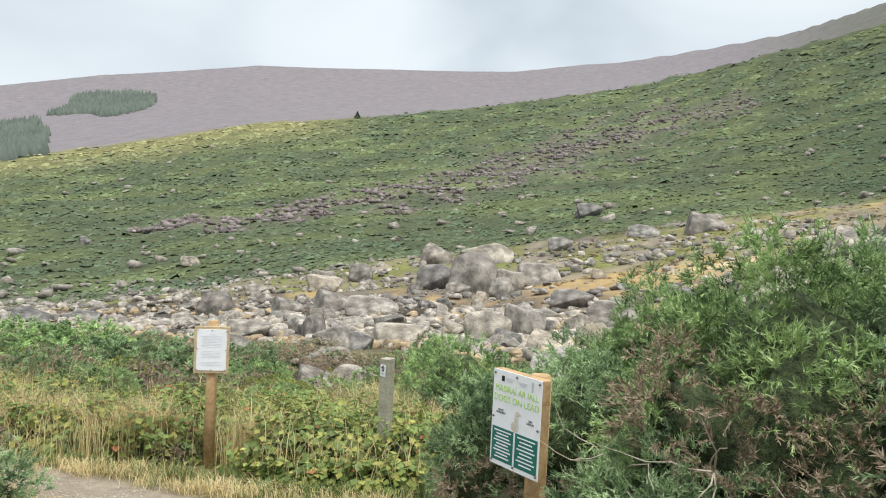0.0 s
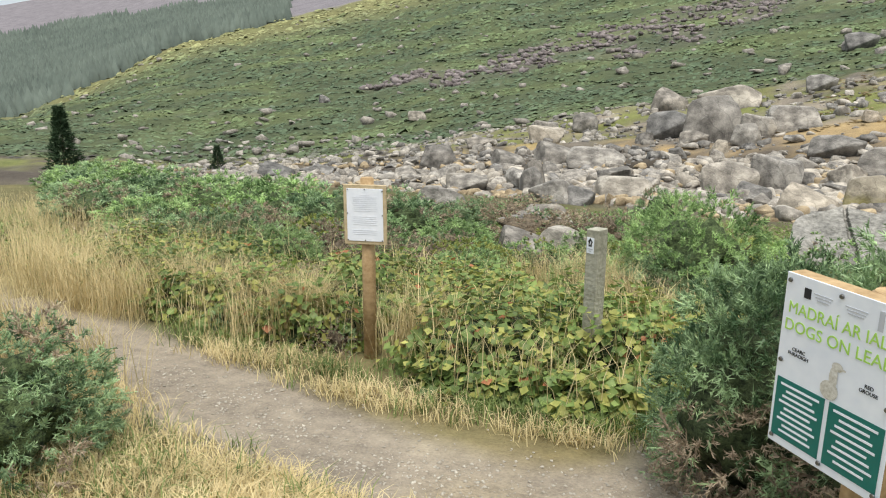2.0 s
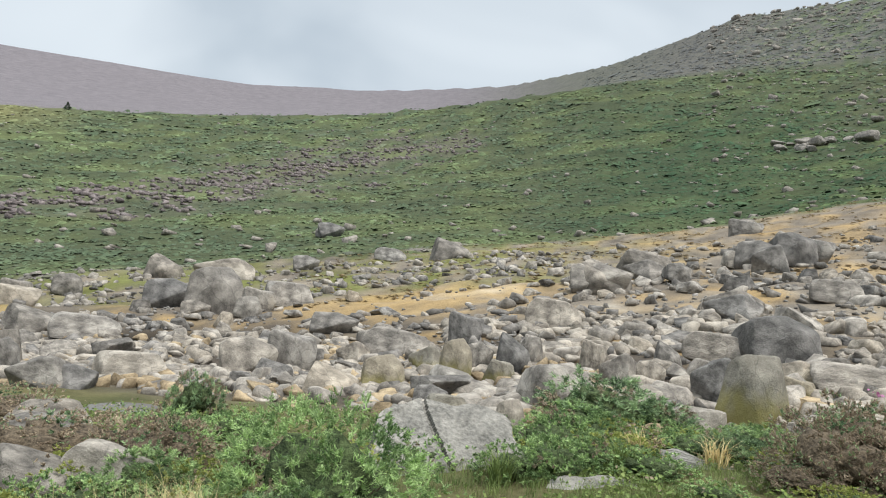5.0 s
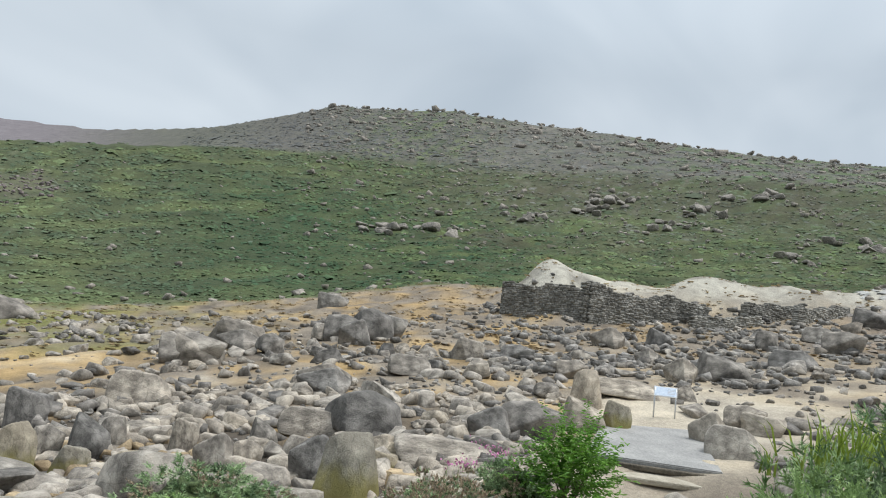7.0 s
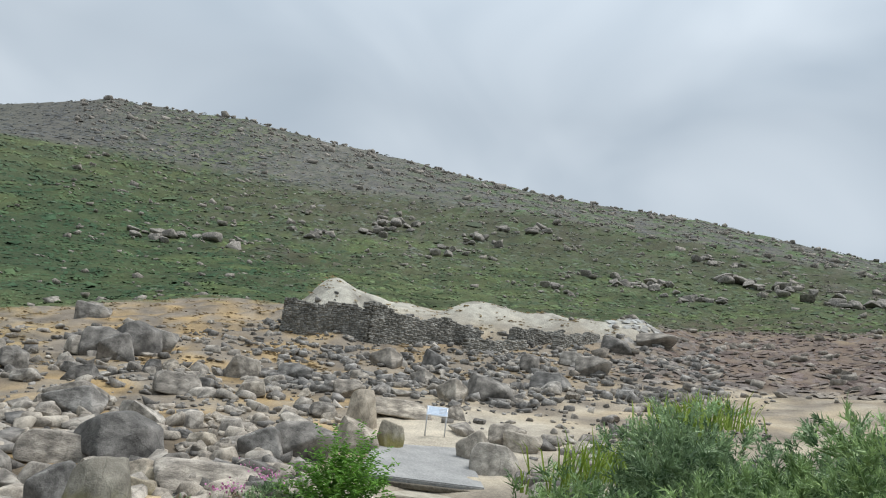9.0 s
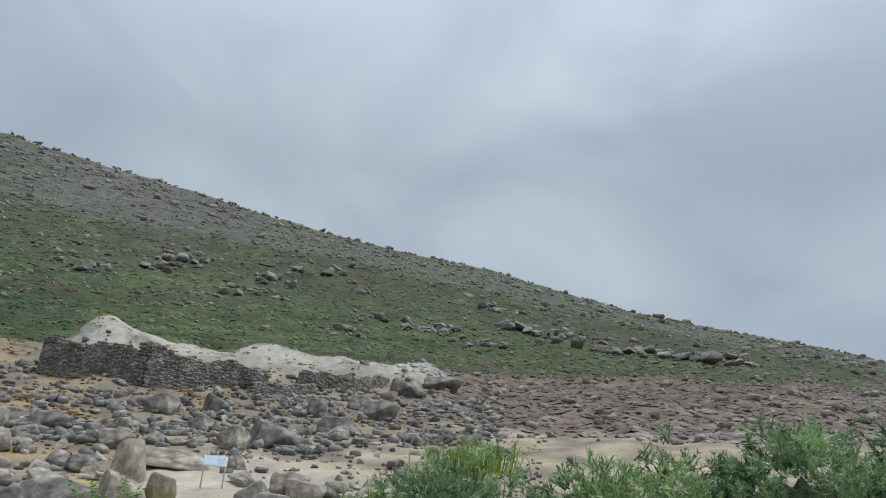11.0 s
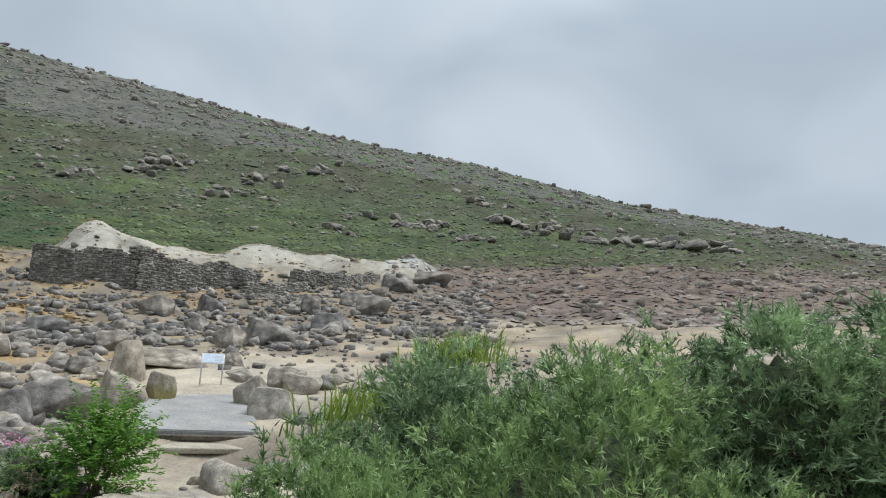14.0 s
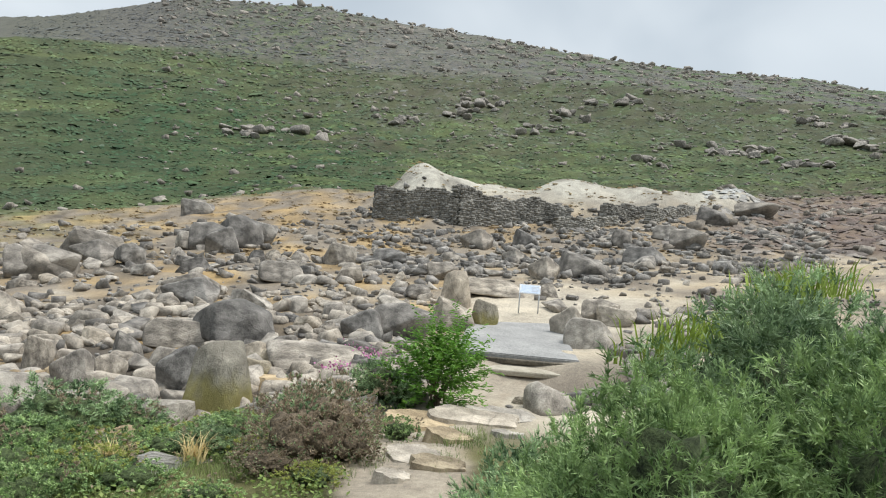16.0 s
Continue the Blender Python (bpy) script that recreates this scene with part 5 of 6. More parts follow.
boulder(11.45, 22.99, 0.78, 0.85, GRANITE, 5, -32)
boulder(10.78, 19.38, 0.78, 0.72, GRANITE, 1, -22)
boulder(15.56, 19.91, 2.4, 1.3, GRANITE_DARK, 3, -20)
boulder(14.65, 21.15, 2.05, 0.74, GRANITE_DARK, 4, -54)
boulder(13.51, 17.46, 1.34, 0.67, GRANITE_PALE, 2, -65)
boulder(12.58, 16.47, 0.77, 0.52, GRANITE_MOSSY, 5, -52)
boulder(13.66, 16.59, 1.13, 0.57, GRANITE_MOSSY, 4, -49)
boulder(19.84, 26.32, 2.24, 1.07, GRANITE, 2, -52)
boulder(36.88, 42.25, 2.90, 1.83, GRANITE_DARK, 1, -56)
boulder(38.82, 41.22, 3.35, 2.10, GRANITE_DARK, 3, -24)
boulder(40.71, 41.08, 2.59, 1.47, GRANITE, 5, -68)
boulder(36.39, 43.28, 2.51, 1.09, GRANITE, 4, -21)
boulder(26.34, 71.80, 5.03, 2.24, GRANITE_DARK, 0, -13)
boulder(21.38, 76.72, 3.29, 1.18, GRANITE, 4, -27)
boulder(12.01, 73.61, 2.63, 1.43, GRANITE, 1, -4)
boulder(23.48, 117.61, 4.15, 1.44, GRANITE_DARK, 4, -23)
boulder(53.54, 60.83, 3.42, 1.59, GRANITE, 5, -62)
boulder(12.72, 21.08, 0.95, 0.75, GRANITE, 0, -31)
boulder(9.33, 21.82, 0.96, 0.57, GRANITE_MOSSY, 1, -29)
boulder(10.34, 24.72, 0.81, 0.92, GRANITE, 3, -54)
boulder(-2.43, 14.50, 1.20, 0.40, GRANITE, 2, -8)
boulder(-1.85, 13.24, 0.86, 0.29, GRANITE_PALE, 4, -10)
boulder(-1.99, 12.17, 1.0, 0.42, GRANITE, 0, 15)
boulder(-1.3, 12.05, 0.95, 0.46, GRANITE_PALE, 4, -30)
boulder(-2.3, 15.2, 1.3, 0.55, GRANITE, 2, 35)
boulder(18.18, 17.07, 1.46, 1.00, GRANITE, 2, -48)
boulder(19.22, 16.17, 2.01, 1.04, GRANITE_DARK, 1, -75)
boulder(21.58, 15.49, 1.67, 0.97, GRANITE_PALE, 0, -49)
boulder(25.35, 17.19, 1.28, 1.51, GRANITE_PALE, 3, -78)
boulder(22.47, 14.72, 1.00, 0.92, GRANITE_MOSSY, 5, -56)
boulder(23.02, 11.87, 1.18, 1.10, GRANITE_PALE, 2, -71)
boulder(21.72, 10.71, 1.54, 0.88, GRANITE_PALE, 4, -82)
boulder(26.51, 11.55, 1.46, 0.80, GRANITE, 1, -85)
boulder(26.13, 10.84, 1.52, 0.65, GRANITE_PALE, 5, -92)
boulder(29.01, 17.24, 3.00, 0.65, GRANITE, 4, -51)
boulder(38.98, 15.82, 3.20, 1.35, GRANITE, 0, -60)
boulder(35.18, 16.97, 1.67, 1.19, GRANITE, 2, -93)
boulder(57.75, 12.64, 2.96, 1.48, GRANITE_DARK, 1, -89)
boulder(35.16, 39.57, 2.34, 1.72, GRANITE_DARK, 2, -25)
boulder(22.57, 39.22, 3.52, 1.73, GRANITE, 0, -52)
boulder(29.12, 44.38, 3.68, 1.61, GRANITE_DARK, 5, -20)
boulder(20.74, 27.37, 2.33, 1.16, GRANITE, 2, -68)
boulder(26.87, 27.51, 2.40, 0.89, GRANITE_DARK, 4, -39)
boulder(58.73, 65.97, 2.2, 1.0, GRANITE, 3, -63)
boulder(82.38, 9.07, 4.6, 1.4, GRANITE_DARK, 1, -95)
boulder(14.51, 16.06, 2.92, 0.64, GRANITE, 4, -36)
boulder(14.81, 17.45, 1.12, 0.64, GRANITE_DARK, 2, -28)
boulder(36.04, 26.87, 2.02, 1.01, GRANITE, 1, -79)
boulder(26.18, 19.45, 1.21, 0.58, GRANITE, 3, -48)
boulder(47.00, 26.26, 2.46, 1.40, GRANITE_DARK, 2, -83)
boulder(51.80, 24.04, 2.20, 1.32, GRANITE, 0, -46)
boulder(47.79, 14.08, 2.71, 1.16, GRANITE_DARK, 4, -92)
boulder(55.88, 17.47, 1.83, 1.37, GRANITE_DARK, 3, -67)
boulder(33.37, 28.70, 1.96, 1.11, GRANITE, 5, -32)
boulder(26.87, 38.22, 1.70, 1.02, GRANITE, 3, -18)
boulder(31.51, 21.09, 1.71, 0.80, GRANITE_DARK, 1, -48)
boulder(42.30, 21.46, 1.46, 1.02, GRANITE, 2, -88)
boulder(63.33, 15.23, 2.56, 1.12, GRANITE, 4, -77)
boulder(75.07, 12.84, 3.60, 1.56, GRANITE_DARK, 0, -77)
boulder(-24.22, 37.18, 2.50, 0.73, GRANITE, 4, 25)
boulder(-25.18, 44.11, 2.68, 1.00, GRANITE_DARK, 0, 6)
boulder(-22.16, 44.01, 2.23, 0.74, GRANITE, 2, 18)
boulder(-5.85, 20.03, 1.19, 0.54, GRANITE_DARK, 4, -5)
boulder(-8.42, 32.07, 1.71, 0.69, GRANITE, 1, 11)
boulder(-9.24, 43.72, 2.33, 1.00, GRANITE, 0, 34)
boulder(-14.20, 45.92, 2.17, 1.23, GRANITE_DARK, 3, -8)
boulder(-10.13, 61.54, 2.17, 1.42, GRANITE_DARK, 5, 4)
boulder(-7.56, 67.01, 2.25, 1.43, GRANITE_DARK, 2, 15)
boulder(-14.50, 57.03, 2.22, 0.80, GRANITE_DARK, 1, 18)
boulder(-5.23, 29.82, 0.99, 1.07, GRANITE, 3, 28)
boulder(-61.65, 123.53, 2.56, 1.49, GRANITE, 0, 34)
boulder(-33.56, 95.37, 2.64, 1.09, GRANITE_DARK, 4, 28)
boulder(-3.10, 24.33, 1.59, 0.63, GRANITE_DARK, 2, -18)
boulder(23.36, 116.83, 4.55, 2.19, GRANITE_DARK, 1, 9)
# great split slab with a crack, lying on the near bank
SLAB = surface("granite_slab", (0.13, 0.125, 0.112), (0.38, 0.36, 0.32), 2.2, 0.9, 0.5, 16)


def slab(x, y, z, sx, sy, sz, rx, ry, rz, seed, crack, label, name="slab_boulder", mat=SLAB):
    """A broad split slab; crack is where a dark fissure crosses its top, or None."""
    rnd = np.random.RandomState(seed)
    bm = bmesh.new()
    bmesh.ops.create_grid(bm, x_segments=110 if crack is not None else 24, y_segments=110 if crack is not None else 24, size=0.5)
    ext = bmesh.ops.extrude_face_region(bm, geom=bm.faces[:])
    bmesh.ops.translate(bm, verts=[g for g in ext["geom"] if isinstance(g, bmesh.types.BMVert)], vec=(0, 0, -1))
    p = Vector(rnd.uniform(0, 40, 3))
    for v in bm.verts:
        top = v.co.z > -0.5
        c = v.co.copy()
        u, w = c.x * 2, c.y * 2
        k = 1 - 0.18 * (u * w) ** 2 + 0.2 * noise.noise(Vector((u, w, 0)) * 1.9 + p)
        dz = 0.09 * noise.noise(Vector((u, w, 1)) * 1.7 + p) + 0.03 * noise.noise(Vector((u, w, 1)) * 6 + p)
        if top and crack is not None and abs(c.x * 0.8 + c.y * 0.45 + 0.03 * noise.noise(Vector((u, w, 3)) * 3 + p) - crack) < 0.012:
            dz -= 0.07
        v.co = Vector((c.x * sx * k * (1 if top else 1.1), c.y * sy * k * (1 if top else 1.1), (c.z + (dz if top else 0)) * sz))
    bmesh.ops.recalc_face_normals(bm, faces=bm.faces[:])
    me = bpy.data.meshes.new(name)
    bm.to_mesh(me)
    bm.free()
    me.materials.append(mat)
    ob = new(name, me)
    ob.matrix_world = pose(x, y, z, rx, ry, rz)
    return tagged(ob, label, "boulder")


slab(2.4, 12.5, -1.42, 2.0, 2.4, 0.85, 36, 6, -22, 3, 0.06, "great pale granite slab with a long crack, tilted on the bank")
STRATA = surface("layered_granite", (0.10, 0.098, 0.09), (0.36, 0.345, 0.31), 1.2, 0.9, 0.8, 5)
for q in [q for q in STRATA.node_tree.nodes if q.type == "TEX_NOISE"]:
    mp = STRATA.node_tree.nodes.new("ShaderNodeMapping")
    mp.inputs["Scale"].default_value = (1.0, 7.0, 2.0)
    mp.inputs["Rotation"].default_value = (0, 0, radians(20))
    STRATA.node_tree.links.new(q.inputs["Vector"].links[0].from_socket, mp.inputs["Vector"])
    STRATA.node_tree.links.new(mp.outputs["Vector"], q.inputs["Vector"])
slab(5.85, 11.8, -1.22, 1.25, 1.0, 0.5, 16, 4, -40, 4, None, "flat grey granite slab with layered top on the bank", mat=STRATA)
slab(3.85, 11.4, -1.28, 1.1, 0.7, 0.45, 14, -8, -30, 5, None, "low grey granite slab on the bank")
for i, (px, d, sx, sy, rz) in enumerate(((61.6, 10.4, 0.75, 1.0, -60), (62.5, 12.9, 1.5, 1.1, -30), (66.4, 13.2, 1.6, 0.8, -70), (60.3, 13.0, 0.7, 0.6, 10), (68.6, 13.7, 1.3, 1.0, -50), (64.4, 11.4, 0.6, 0.6, -20), (69.0, 12.0, 0.5, 0.5, 30), (63.5, 9.6, 0.7, 0.5, -60), (57.0, 15.2, 1.8, 1.2, -40), (53.5, 17.5, 2.6, 1.6, -30), (60.0, 9.0, 0.4, 0.4, 0))):
    x, y, z = spot(px, d)
    slab(x, y, z + 0.05 + 0.03 * (i % 3), sx, sy, 0.3, 3 + 3 * (i % 3), 2, rz, 20 + i, None, "flat worn granite step stone on the path to the bridge", "stepping_stone", GRANITE_TAN if i % 2 else GRANITE_PALE)

rnd = np.random.RandomState(11)
placed = [(o.location.x, o.location.y, 2 * o.scale.x) for o in scene.objects if o.name.startswith("boulder")]
mids = 0
while mids < 190:
    az = rnd.uniform(-38, 88)
    rs, rl = np.interp(az, AZ, STREAM_R), np.interp(az, AZ, LIP_R)
    r = rs * 0.9 + (rl - rs * 0.9) * rnd.uniform(0, 1) ** 1.7
    w = float(np.clip(rnd.lognormal(-0.1, 0.35), 0.5, 1.9))
    x, y = HUB[0] + r * math.sin(radians(az)), HUB[1] + r * math.cos(radians(az))
    if any((x - a) ** 2 + (y - b) ** 2 < (0.4 * (w + c)) ** 2 for a, b, c in placed) or off_line(x, y, PATH) < 1.2 or (61 < az < 77 and 17 < r < 30):
        continue
    placed.append((x, y, w))
    boulder(x, y, w, w * rnd.uniform(0.3, 0.62), (GRANITE, GRANITE, GRANITE_PALE, GRANITE_DARK)[rnd.randint(4)], rnd.randint(8), rnd.uniform(0, 360), rnd.uniform(-0.2, 0.2), detail="mid")
    mids += 1


BLOCKS = [boulder_shape(rock_rnd, 1, 0.6, 10) for _ in range(8)]


def stone_field(count, az0, az1, inner, outer, lo, hi, seed, bias=1.4):
    rn = np.random.RandomState(seed)
    az = rn.uniform(az0, az1, count)
    rs, rl = np.interp(az, AZ, STREAM_R) * inner, np.interp(az, AZ, LIP_R) * outer
    if outer < 0.5:
        rl = rs / inner * (1 + outer)
    r = rs + (rl - rs) * rn.uniform(0, 1, count) ** bias
    x, y = HUB[0] + r * np.sin(np.radians(az)), HUB[1] + r * np.cos(np.radians(az))
    s = np.exp(rn.uniform(np.log(lo), np.log(hi), count))
    keep = (off_line(x, y, PATH) > 1.0) & ~((az > 61) & (az < 77) & (r > 18) & (r < 29)) & (soft_noise(x, y, 14, 31) > rn.uniform(-1.5, 0.5, count)) & ~((az > 63) & (az < 80) & (r < 36) & (rn.uniform(size=count) < 0.75)) & ~((az > 8) & (az < 31) & (r > 38) & (r < 52) & (rn.uniform(size=count) < 0.8))
    x, y, s = x[keep], y[keep], s[keep]
    return np.stack([x, y, land(x, y)], -1), s, rn


pts, s, rn = stone_field(1900, -42, 64, 0.9, 0.66, 0.35, 0.95, 27, 1.0)
scatter_stones("stones", pts, s, SMALL_SHAPES, GRANITE, rn, "packed grey granite stones along the stream")
pts, s, rn = stone_field(2600, -42, 92, 0.88, 1.5, 0.3, 1.2, 21, 1.1)
scatter_stones("stones", pts, s, SMALL_SHAPES, GRANITE, rn, "many grey granite stones strewn over the stream bed")
pts, s, rn = stone_field(1700, -42, 90, 0.9, 1.5, 0.3, 1.1, 25, 1.0)
scatter_stones("dark_stones", pts, s, BLOCKS, GRANITE_DARK, rn, "dark grey granite stones strewn over the stream bed")
pts, s, rn = stone_field(8000, -40, 95, 0.86, 1.5, 0.12, 0.4, 22)
scatter_stones("pebbles", pts, s, BLOCKS, GRANITE, rn, "grey granite cobbles and pebbles between the boulders")
pts, s, rn = stone_field(2000, -44, 40, 0.7, 0.3, 0.22, 0.7, 28, 1.0)
scatter_stones("cobbles", pts, s, SMALL_SHAPES, GRANITE_TAN, rn, "yellowish rounded cobbles along the near edge of the stream")
pts, s, rn = stone_field(900, -44, 40, 0.7, 0.2, 0.3, 0.9, 29, 1.0)
scatter_stones("stones", pts, s, SMALL_SHAPES, GRANITE, rn, "grey stones along the near edge of the stream")
# rubble before the ruin
pts, s, rn = stone_field(1700, 56, 92, 2.3, 1.6, 0.3, 1.2, 23, 1.0)
scatter_stones("rubble", pts, s, BLOCKS, GRANITE, rn, "dark broken stone rubble below the ruined walls")

# loose gravel on the path
rn = np.random.RandomState(44)
t_ = rn.uniform(0, 1, 2400)
qx, qy = np.interp(t_, np.linspace(0, 1, 6), [p_[0] for p_ in PATH[2:8]]), np.interp(t_, np.linspace(0, 1, 6), [p_[1] for p_ in PATH[2:8]])
qx, qy = qx + rn.normal(size=2400) * 0.24, qy + rn.normal(size=2400) * 0.24
scatter_stones("gravel", np.stack([qx, qy, land(qx, qy)], 1), np.exp(rn.uniform(-5.2, -3.7, 2400)), BLOCKS, surface("gravel", (0.34, 0.30, 0.24), (0.55, 0.50, 0.42), 3, 0.9, 0, 20, 0.3), rn, "loose pale gravel on the trodden path")

# ---- pools ----
WATER = bpy.data.materials.new("stream_water")
WATER.use_nodes = True
wb = WATER.node_tree.nodes["Principled BSDF"]
wb.inputs["Base Color"].default_value, wb.inputs["Roughness"].default_value = (0.09, 0.075, 0.05, 1), 0.06
wq, wbp = WATER.node_tree.nodes.new("ShaderNodeTexNoise"), WATER.node_tree.nodes.new("ShaderNodeBump")
wq.inputs["Scale"].default_value, wbp.inputs["Strength"].default_value = 6, 0.08
WATER.node_tree.links.new(wq.outputs["Fac"], wbp.inputs["Height"])
WATER.node_tree.links.new(wbp.outputs["Normal"], wb.inputs["Normal"])
for px, py, pr in POOLS:
    bm = bmesh.new()
    bmesh.ops.create_circle(bm, cap_ends=True, segments=40, radius=pr * 1.25)
    me = bpy.data.meshes.new("water")
    bm.to_mesh(me)
    bm.free()
    me.materials.append(WATER)
    ob = new("water", me)
    ob.location = (px, py, land_z(px, py) + 0.17)
    tagged(ob, "shallow brown stream pool between boulders", "water", kind="structure")

# ---- footbridge and information panel ----
CONCRETE = surface("concrete", (0.22, 0.22, 0.215), (0.36, 0.355, 0.34), 0.9, 0.85, 0.25, 14)
LEDGE = surface("concrete_ledge", (0.30, 0.27, 0.21), (0.48, 0.44, 0.36), 1.4, 0.9, 0.4, 14)
# Dark tone standing in for the shaded gap below the deck and ledge.
DECK_SHADE = surface("deck_shade", (0.05, 0.045, 0.035), (0.15, 0.13, 0.10), 1.4, 0.9, 0.5, 14)
bridge = base("footbridge", pose(18.6, 11.85, -0.12, 8.6, 0, -66.6), "low grey concrete slab footbridge over the stream", "footbridge")
bm = bmesh.new()
low_ = [bm.verts.new((px, py, -0.2)) for px, py in ((-1.9, 0), (1.7, -0.05), (1.65, 5.9), (-1.6, 4.9))]
bm.faces.new(low_)
ext = bmesh.ops.extrude_face_region(bm, geom=bm.faces[:])
bmesh.ops.translate(bm, verts=[g for g in ext["geom"] if isinstance(g, bmesh.types.BMVert)], vec=(0, 0, 0.24))
bmesh.ops.recalc_face_normals(bm, faces=bm.faces[:])
bmesh.ops.bevel(bm, geom=bm.edges[:], offset=0.03, segments=2, affect="EDGES")
part("deck", bm, CONCRETE, bridge)
# Strip added along the deck edge as painted shade.
part("shade_strip", block(3.3, 0.16, 0.14, Matrix.Translation((-0.1, -0.1, -0.14)), 0.03), DECK_SHADE, bridge, "dark strip painted as the shaded gap under the deck edge")
part("ledge", block(2.7, 0.75, 0.16, Matrix.Translation((-0.2, -0.42, -0.33)), 0.04), LEDGE, bridge, "pale worn concrete ledge under the deck")
part("abutment", block(2.9, 0.9, 1.0, Matrix.Translation((-0.1, 0.1, -0.9)), 0.03), DECK_SHADE, bridge, "stone abutment coloured dark for the shade under the deck")

ALU = surface("galvanised_metal", (0.5, 0.51, 0.52), (0.65, 0.66, 0.67), 8, 0.45, 0, metal=0.5)
PANEL = surface("panel_print", (0.50, 0.60, 0.74), (0.72, 0.80, 0.90), 5, 0.3, 0, 14)
x, y, z = spot(70.3, 28.6)
info = base("information_panel", pose(x, y, z - 0.03, 0, 0, -68), "pale blue information panel on two thin metal legs", "information panel")
for sx in (-0.38, 0.38):
    part("leg", rod(0.028, 0.028, 1.12, Matrix.Translation((sx, 0, 0)), 12), ALU, info)
tilt = Matrix.Translation((0, -0.02, 0.98)) @ Euler((radians(-28), 0, 0)).to_matrix().to_4x4()
part("frame", block(0.84, 0.03, 0.42, tilt, 0.006), ALU, info)
pf = part("panel", block(0.77, 0.006, 0.35, tilt @ Matrix.Translation((0, -0.019, 0)), 0.001, 1), PANEL, info, "pale blue printed panel")
for i in range(4):
    part("text_line", block(0.26, 0.002, 0.02, tilt @ Matrix.Translation((0.2, -0.0235, 0.1 - 0.06 * i)), 0), PRINT, pf)

# ---- ruined mine building ----
MORTAR = surface("old_mortar", (0.20, 0.19, 0.165), (0.34, 0.325, 0.29), 2.0, 0.95, 0.4, 14)
MASON = surface("rubble_masonry", (0.14, 0.135, 0.12), (0.36, 0.345, 0.31), 1.2, 0.95, 0.4, 9, 0.5)


def ruined_wall(x0, y0, x1, y1, h0, h1, seed, thick=0.6, label="ruined dry-stone wall of dark granite with a broken top"):
    """Courses of rough stone between two plan points, with a ragged top."""
    rnd = np.random.RandomState(seed)
    dx, dy = x1 - x0, y1 - y0
    length = math.hypot(dx, dy)
    w = base("ruined_wall", pose(x0, y0, 0, 0, 0, math.degrees(math.atan2(dy, dx))), label, "wall", "walls of the ruin")
    cube_v = np.array([[a, b, c] for a in (0, 1) for b in (0, 1) for c in (0, 1)], float)
    cube_f = np.array([[0, 1, 3], [0, 3, 2], [4, 6, 7], [4, 7, 5], [0, 4, 5], [0, 5, 1], [2, 3, 7], [2, 7, 6], [1, 5, 7], [1, 7, 3], [0, 2, 6], [0, 6, 4]])
    vs, fs, o = [], [], 0
    s = 0.0
    gz = [land_z(x0 + dx * u / 20, y0 + dy * u / 20) for u in range(21)]
    course = 0.18
    zmin, zmax = min(gz) - 0.6, max(gz) + max(h0, h1) + 0.8
    for k in range(int((zmax - zmin) / course)):
        zz = zmin + k * course
        s = -rnd.uniform(0, 0.3)
        while s < length:
            wid = rnd.uniform(0.18, 0.5)
            u = min(max((s + wid / 2) / length, 0), 1)
            g = float(np.interp(u * 20, range(21), gz))
            top = g + h0 + (h1 - h0) * u + 0.45 * noise.noise(Vector((s * 0.55, seed * 3.1, 0))) + 0.15 * noise.noise(Vector((s * 2.3, seed, 5)))
            if zz + course * 0.5 < top and zz > g - 0.7:
                j = rnd.uniform(-0.05, 0.05)
                v = cube_v * np.array((wid - 0.012, thick + 2 * abs(j), course * rnd.uniform(0.85, 1.2))) + np.array((s, -thick / 2 - abs(j) * 1.5, zz + rnd.uniform(-0.03, 0.03))) + rnd.uniform(-0.03, 0.03, (8, 3))
                vs.append(v)
                fs.append(cube_f + o)
                o += 8
            s += wid
    core_v, core_f = [], []
    for u in range(20):
        for sgn in (-1, 1):
            core_v += [(length * u / 20, sgn * (thick / 2 - 0.02), gz[u] - 0.7), (length * (u + 1) / 20, sgn * (thick / 2 - 0.02), gz[u + 1] - 0.7), (length * (u + 1) / 20, sgn * (thick / 2 - 0.02), gz[u + 1] + 0.7 * (h0 + (h1 - h0) * u / 20)), (length * u / 20, sgn * (thick / 2 - 0.02), gz[u] + 0.7 * (h0 + (h1 - h0) * u / 20))]
            k4 = len(core_v) - 4
            core_f += [(k4, k4 + 1, k4 + 2), (k4, k4 + 2, k4 + 3)]
    part("mortar", tri_mesh("mortar", core_v, core_f), MORTAR, w, "crumbling pale mortar between the stones")
    part("masonry", tri_mesh("masonry", np.concatenate(vs), np.concatenate(fs)), MASON, w)


ruined_wall(55.3, 40.3, 56.9, 33.0, 2.9, 2.6, 1)
ruined_wall(55.3, 40.3, 59.5, 41.5, 3.0, 1.6, 2)
ruined_wall(56.9, 33.0, 58.2, 32.6, 3.5, 3.6, 3)
ruined_wall(57.2, 32.6, 62.6, 28.4, 3.4, 2.4, 4)
ruined_wall(62.8, 28.2, 66.5, 25.2, 2.3, 1.6, 5)
ruined_wall(64.0, 25.6, 69.0, 21.2, 1.2, 1.0, 6)
ruined_wall(69.5, 22.6, 76.5, 19.0, 1.9, 1.0, 7)
ruined_wall(72.0, 18.6, 80.0, 15.5, 1.4, 0.7, 8)

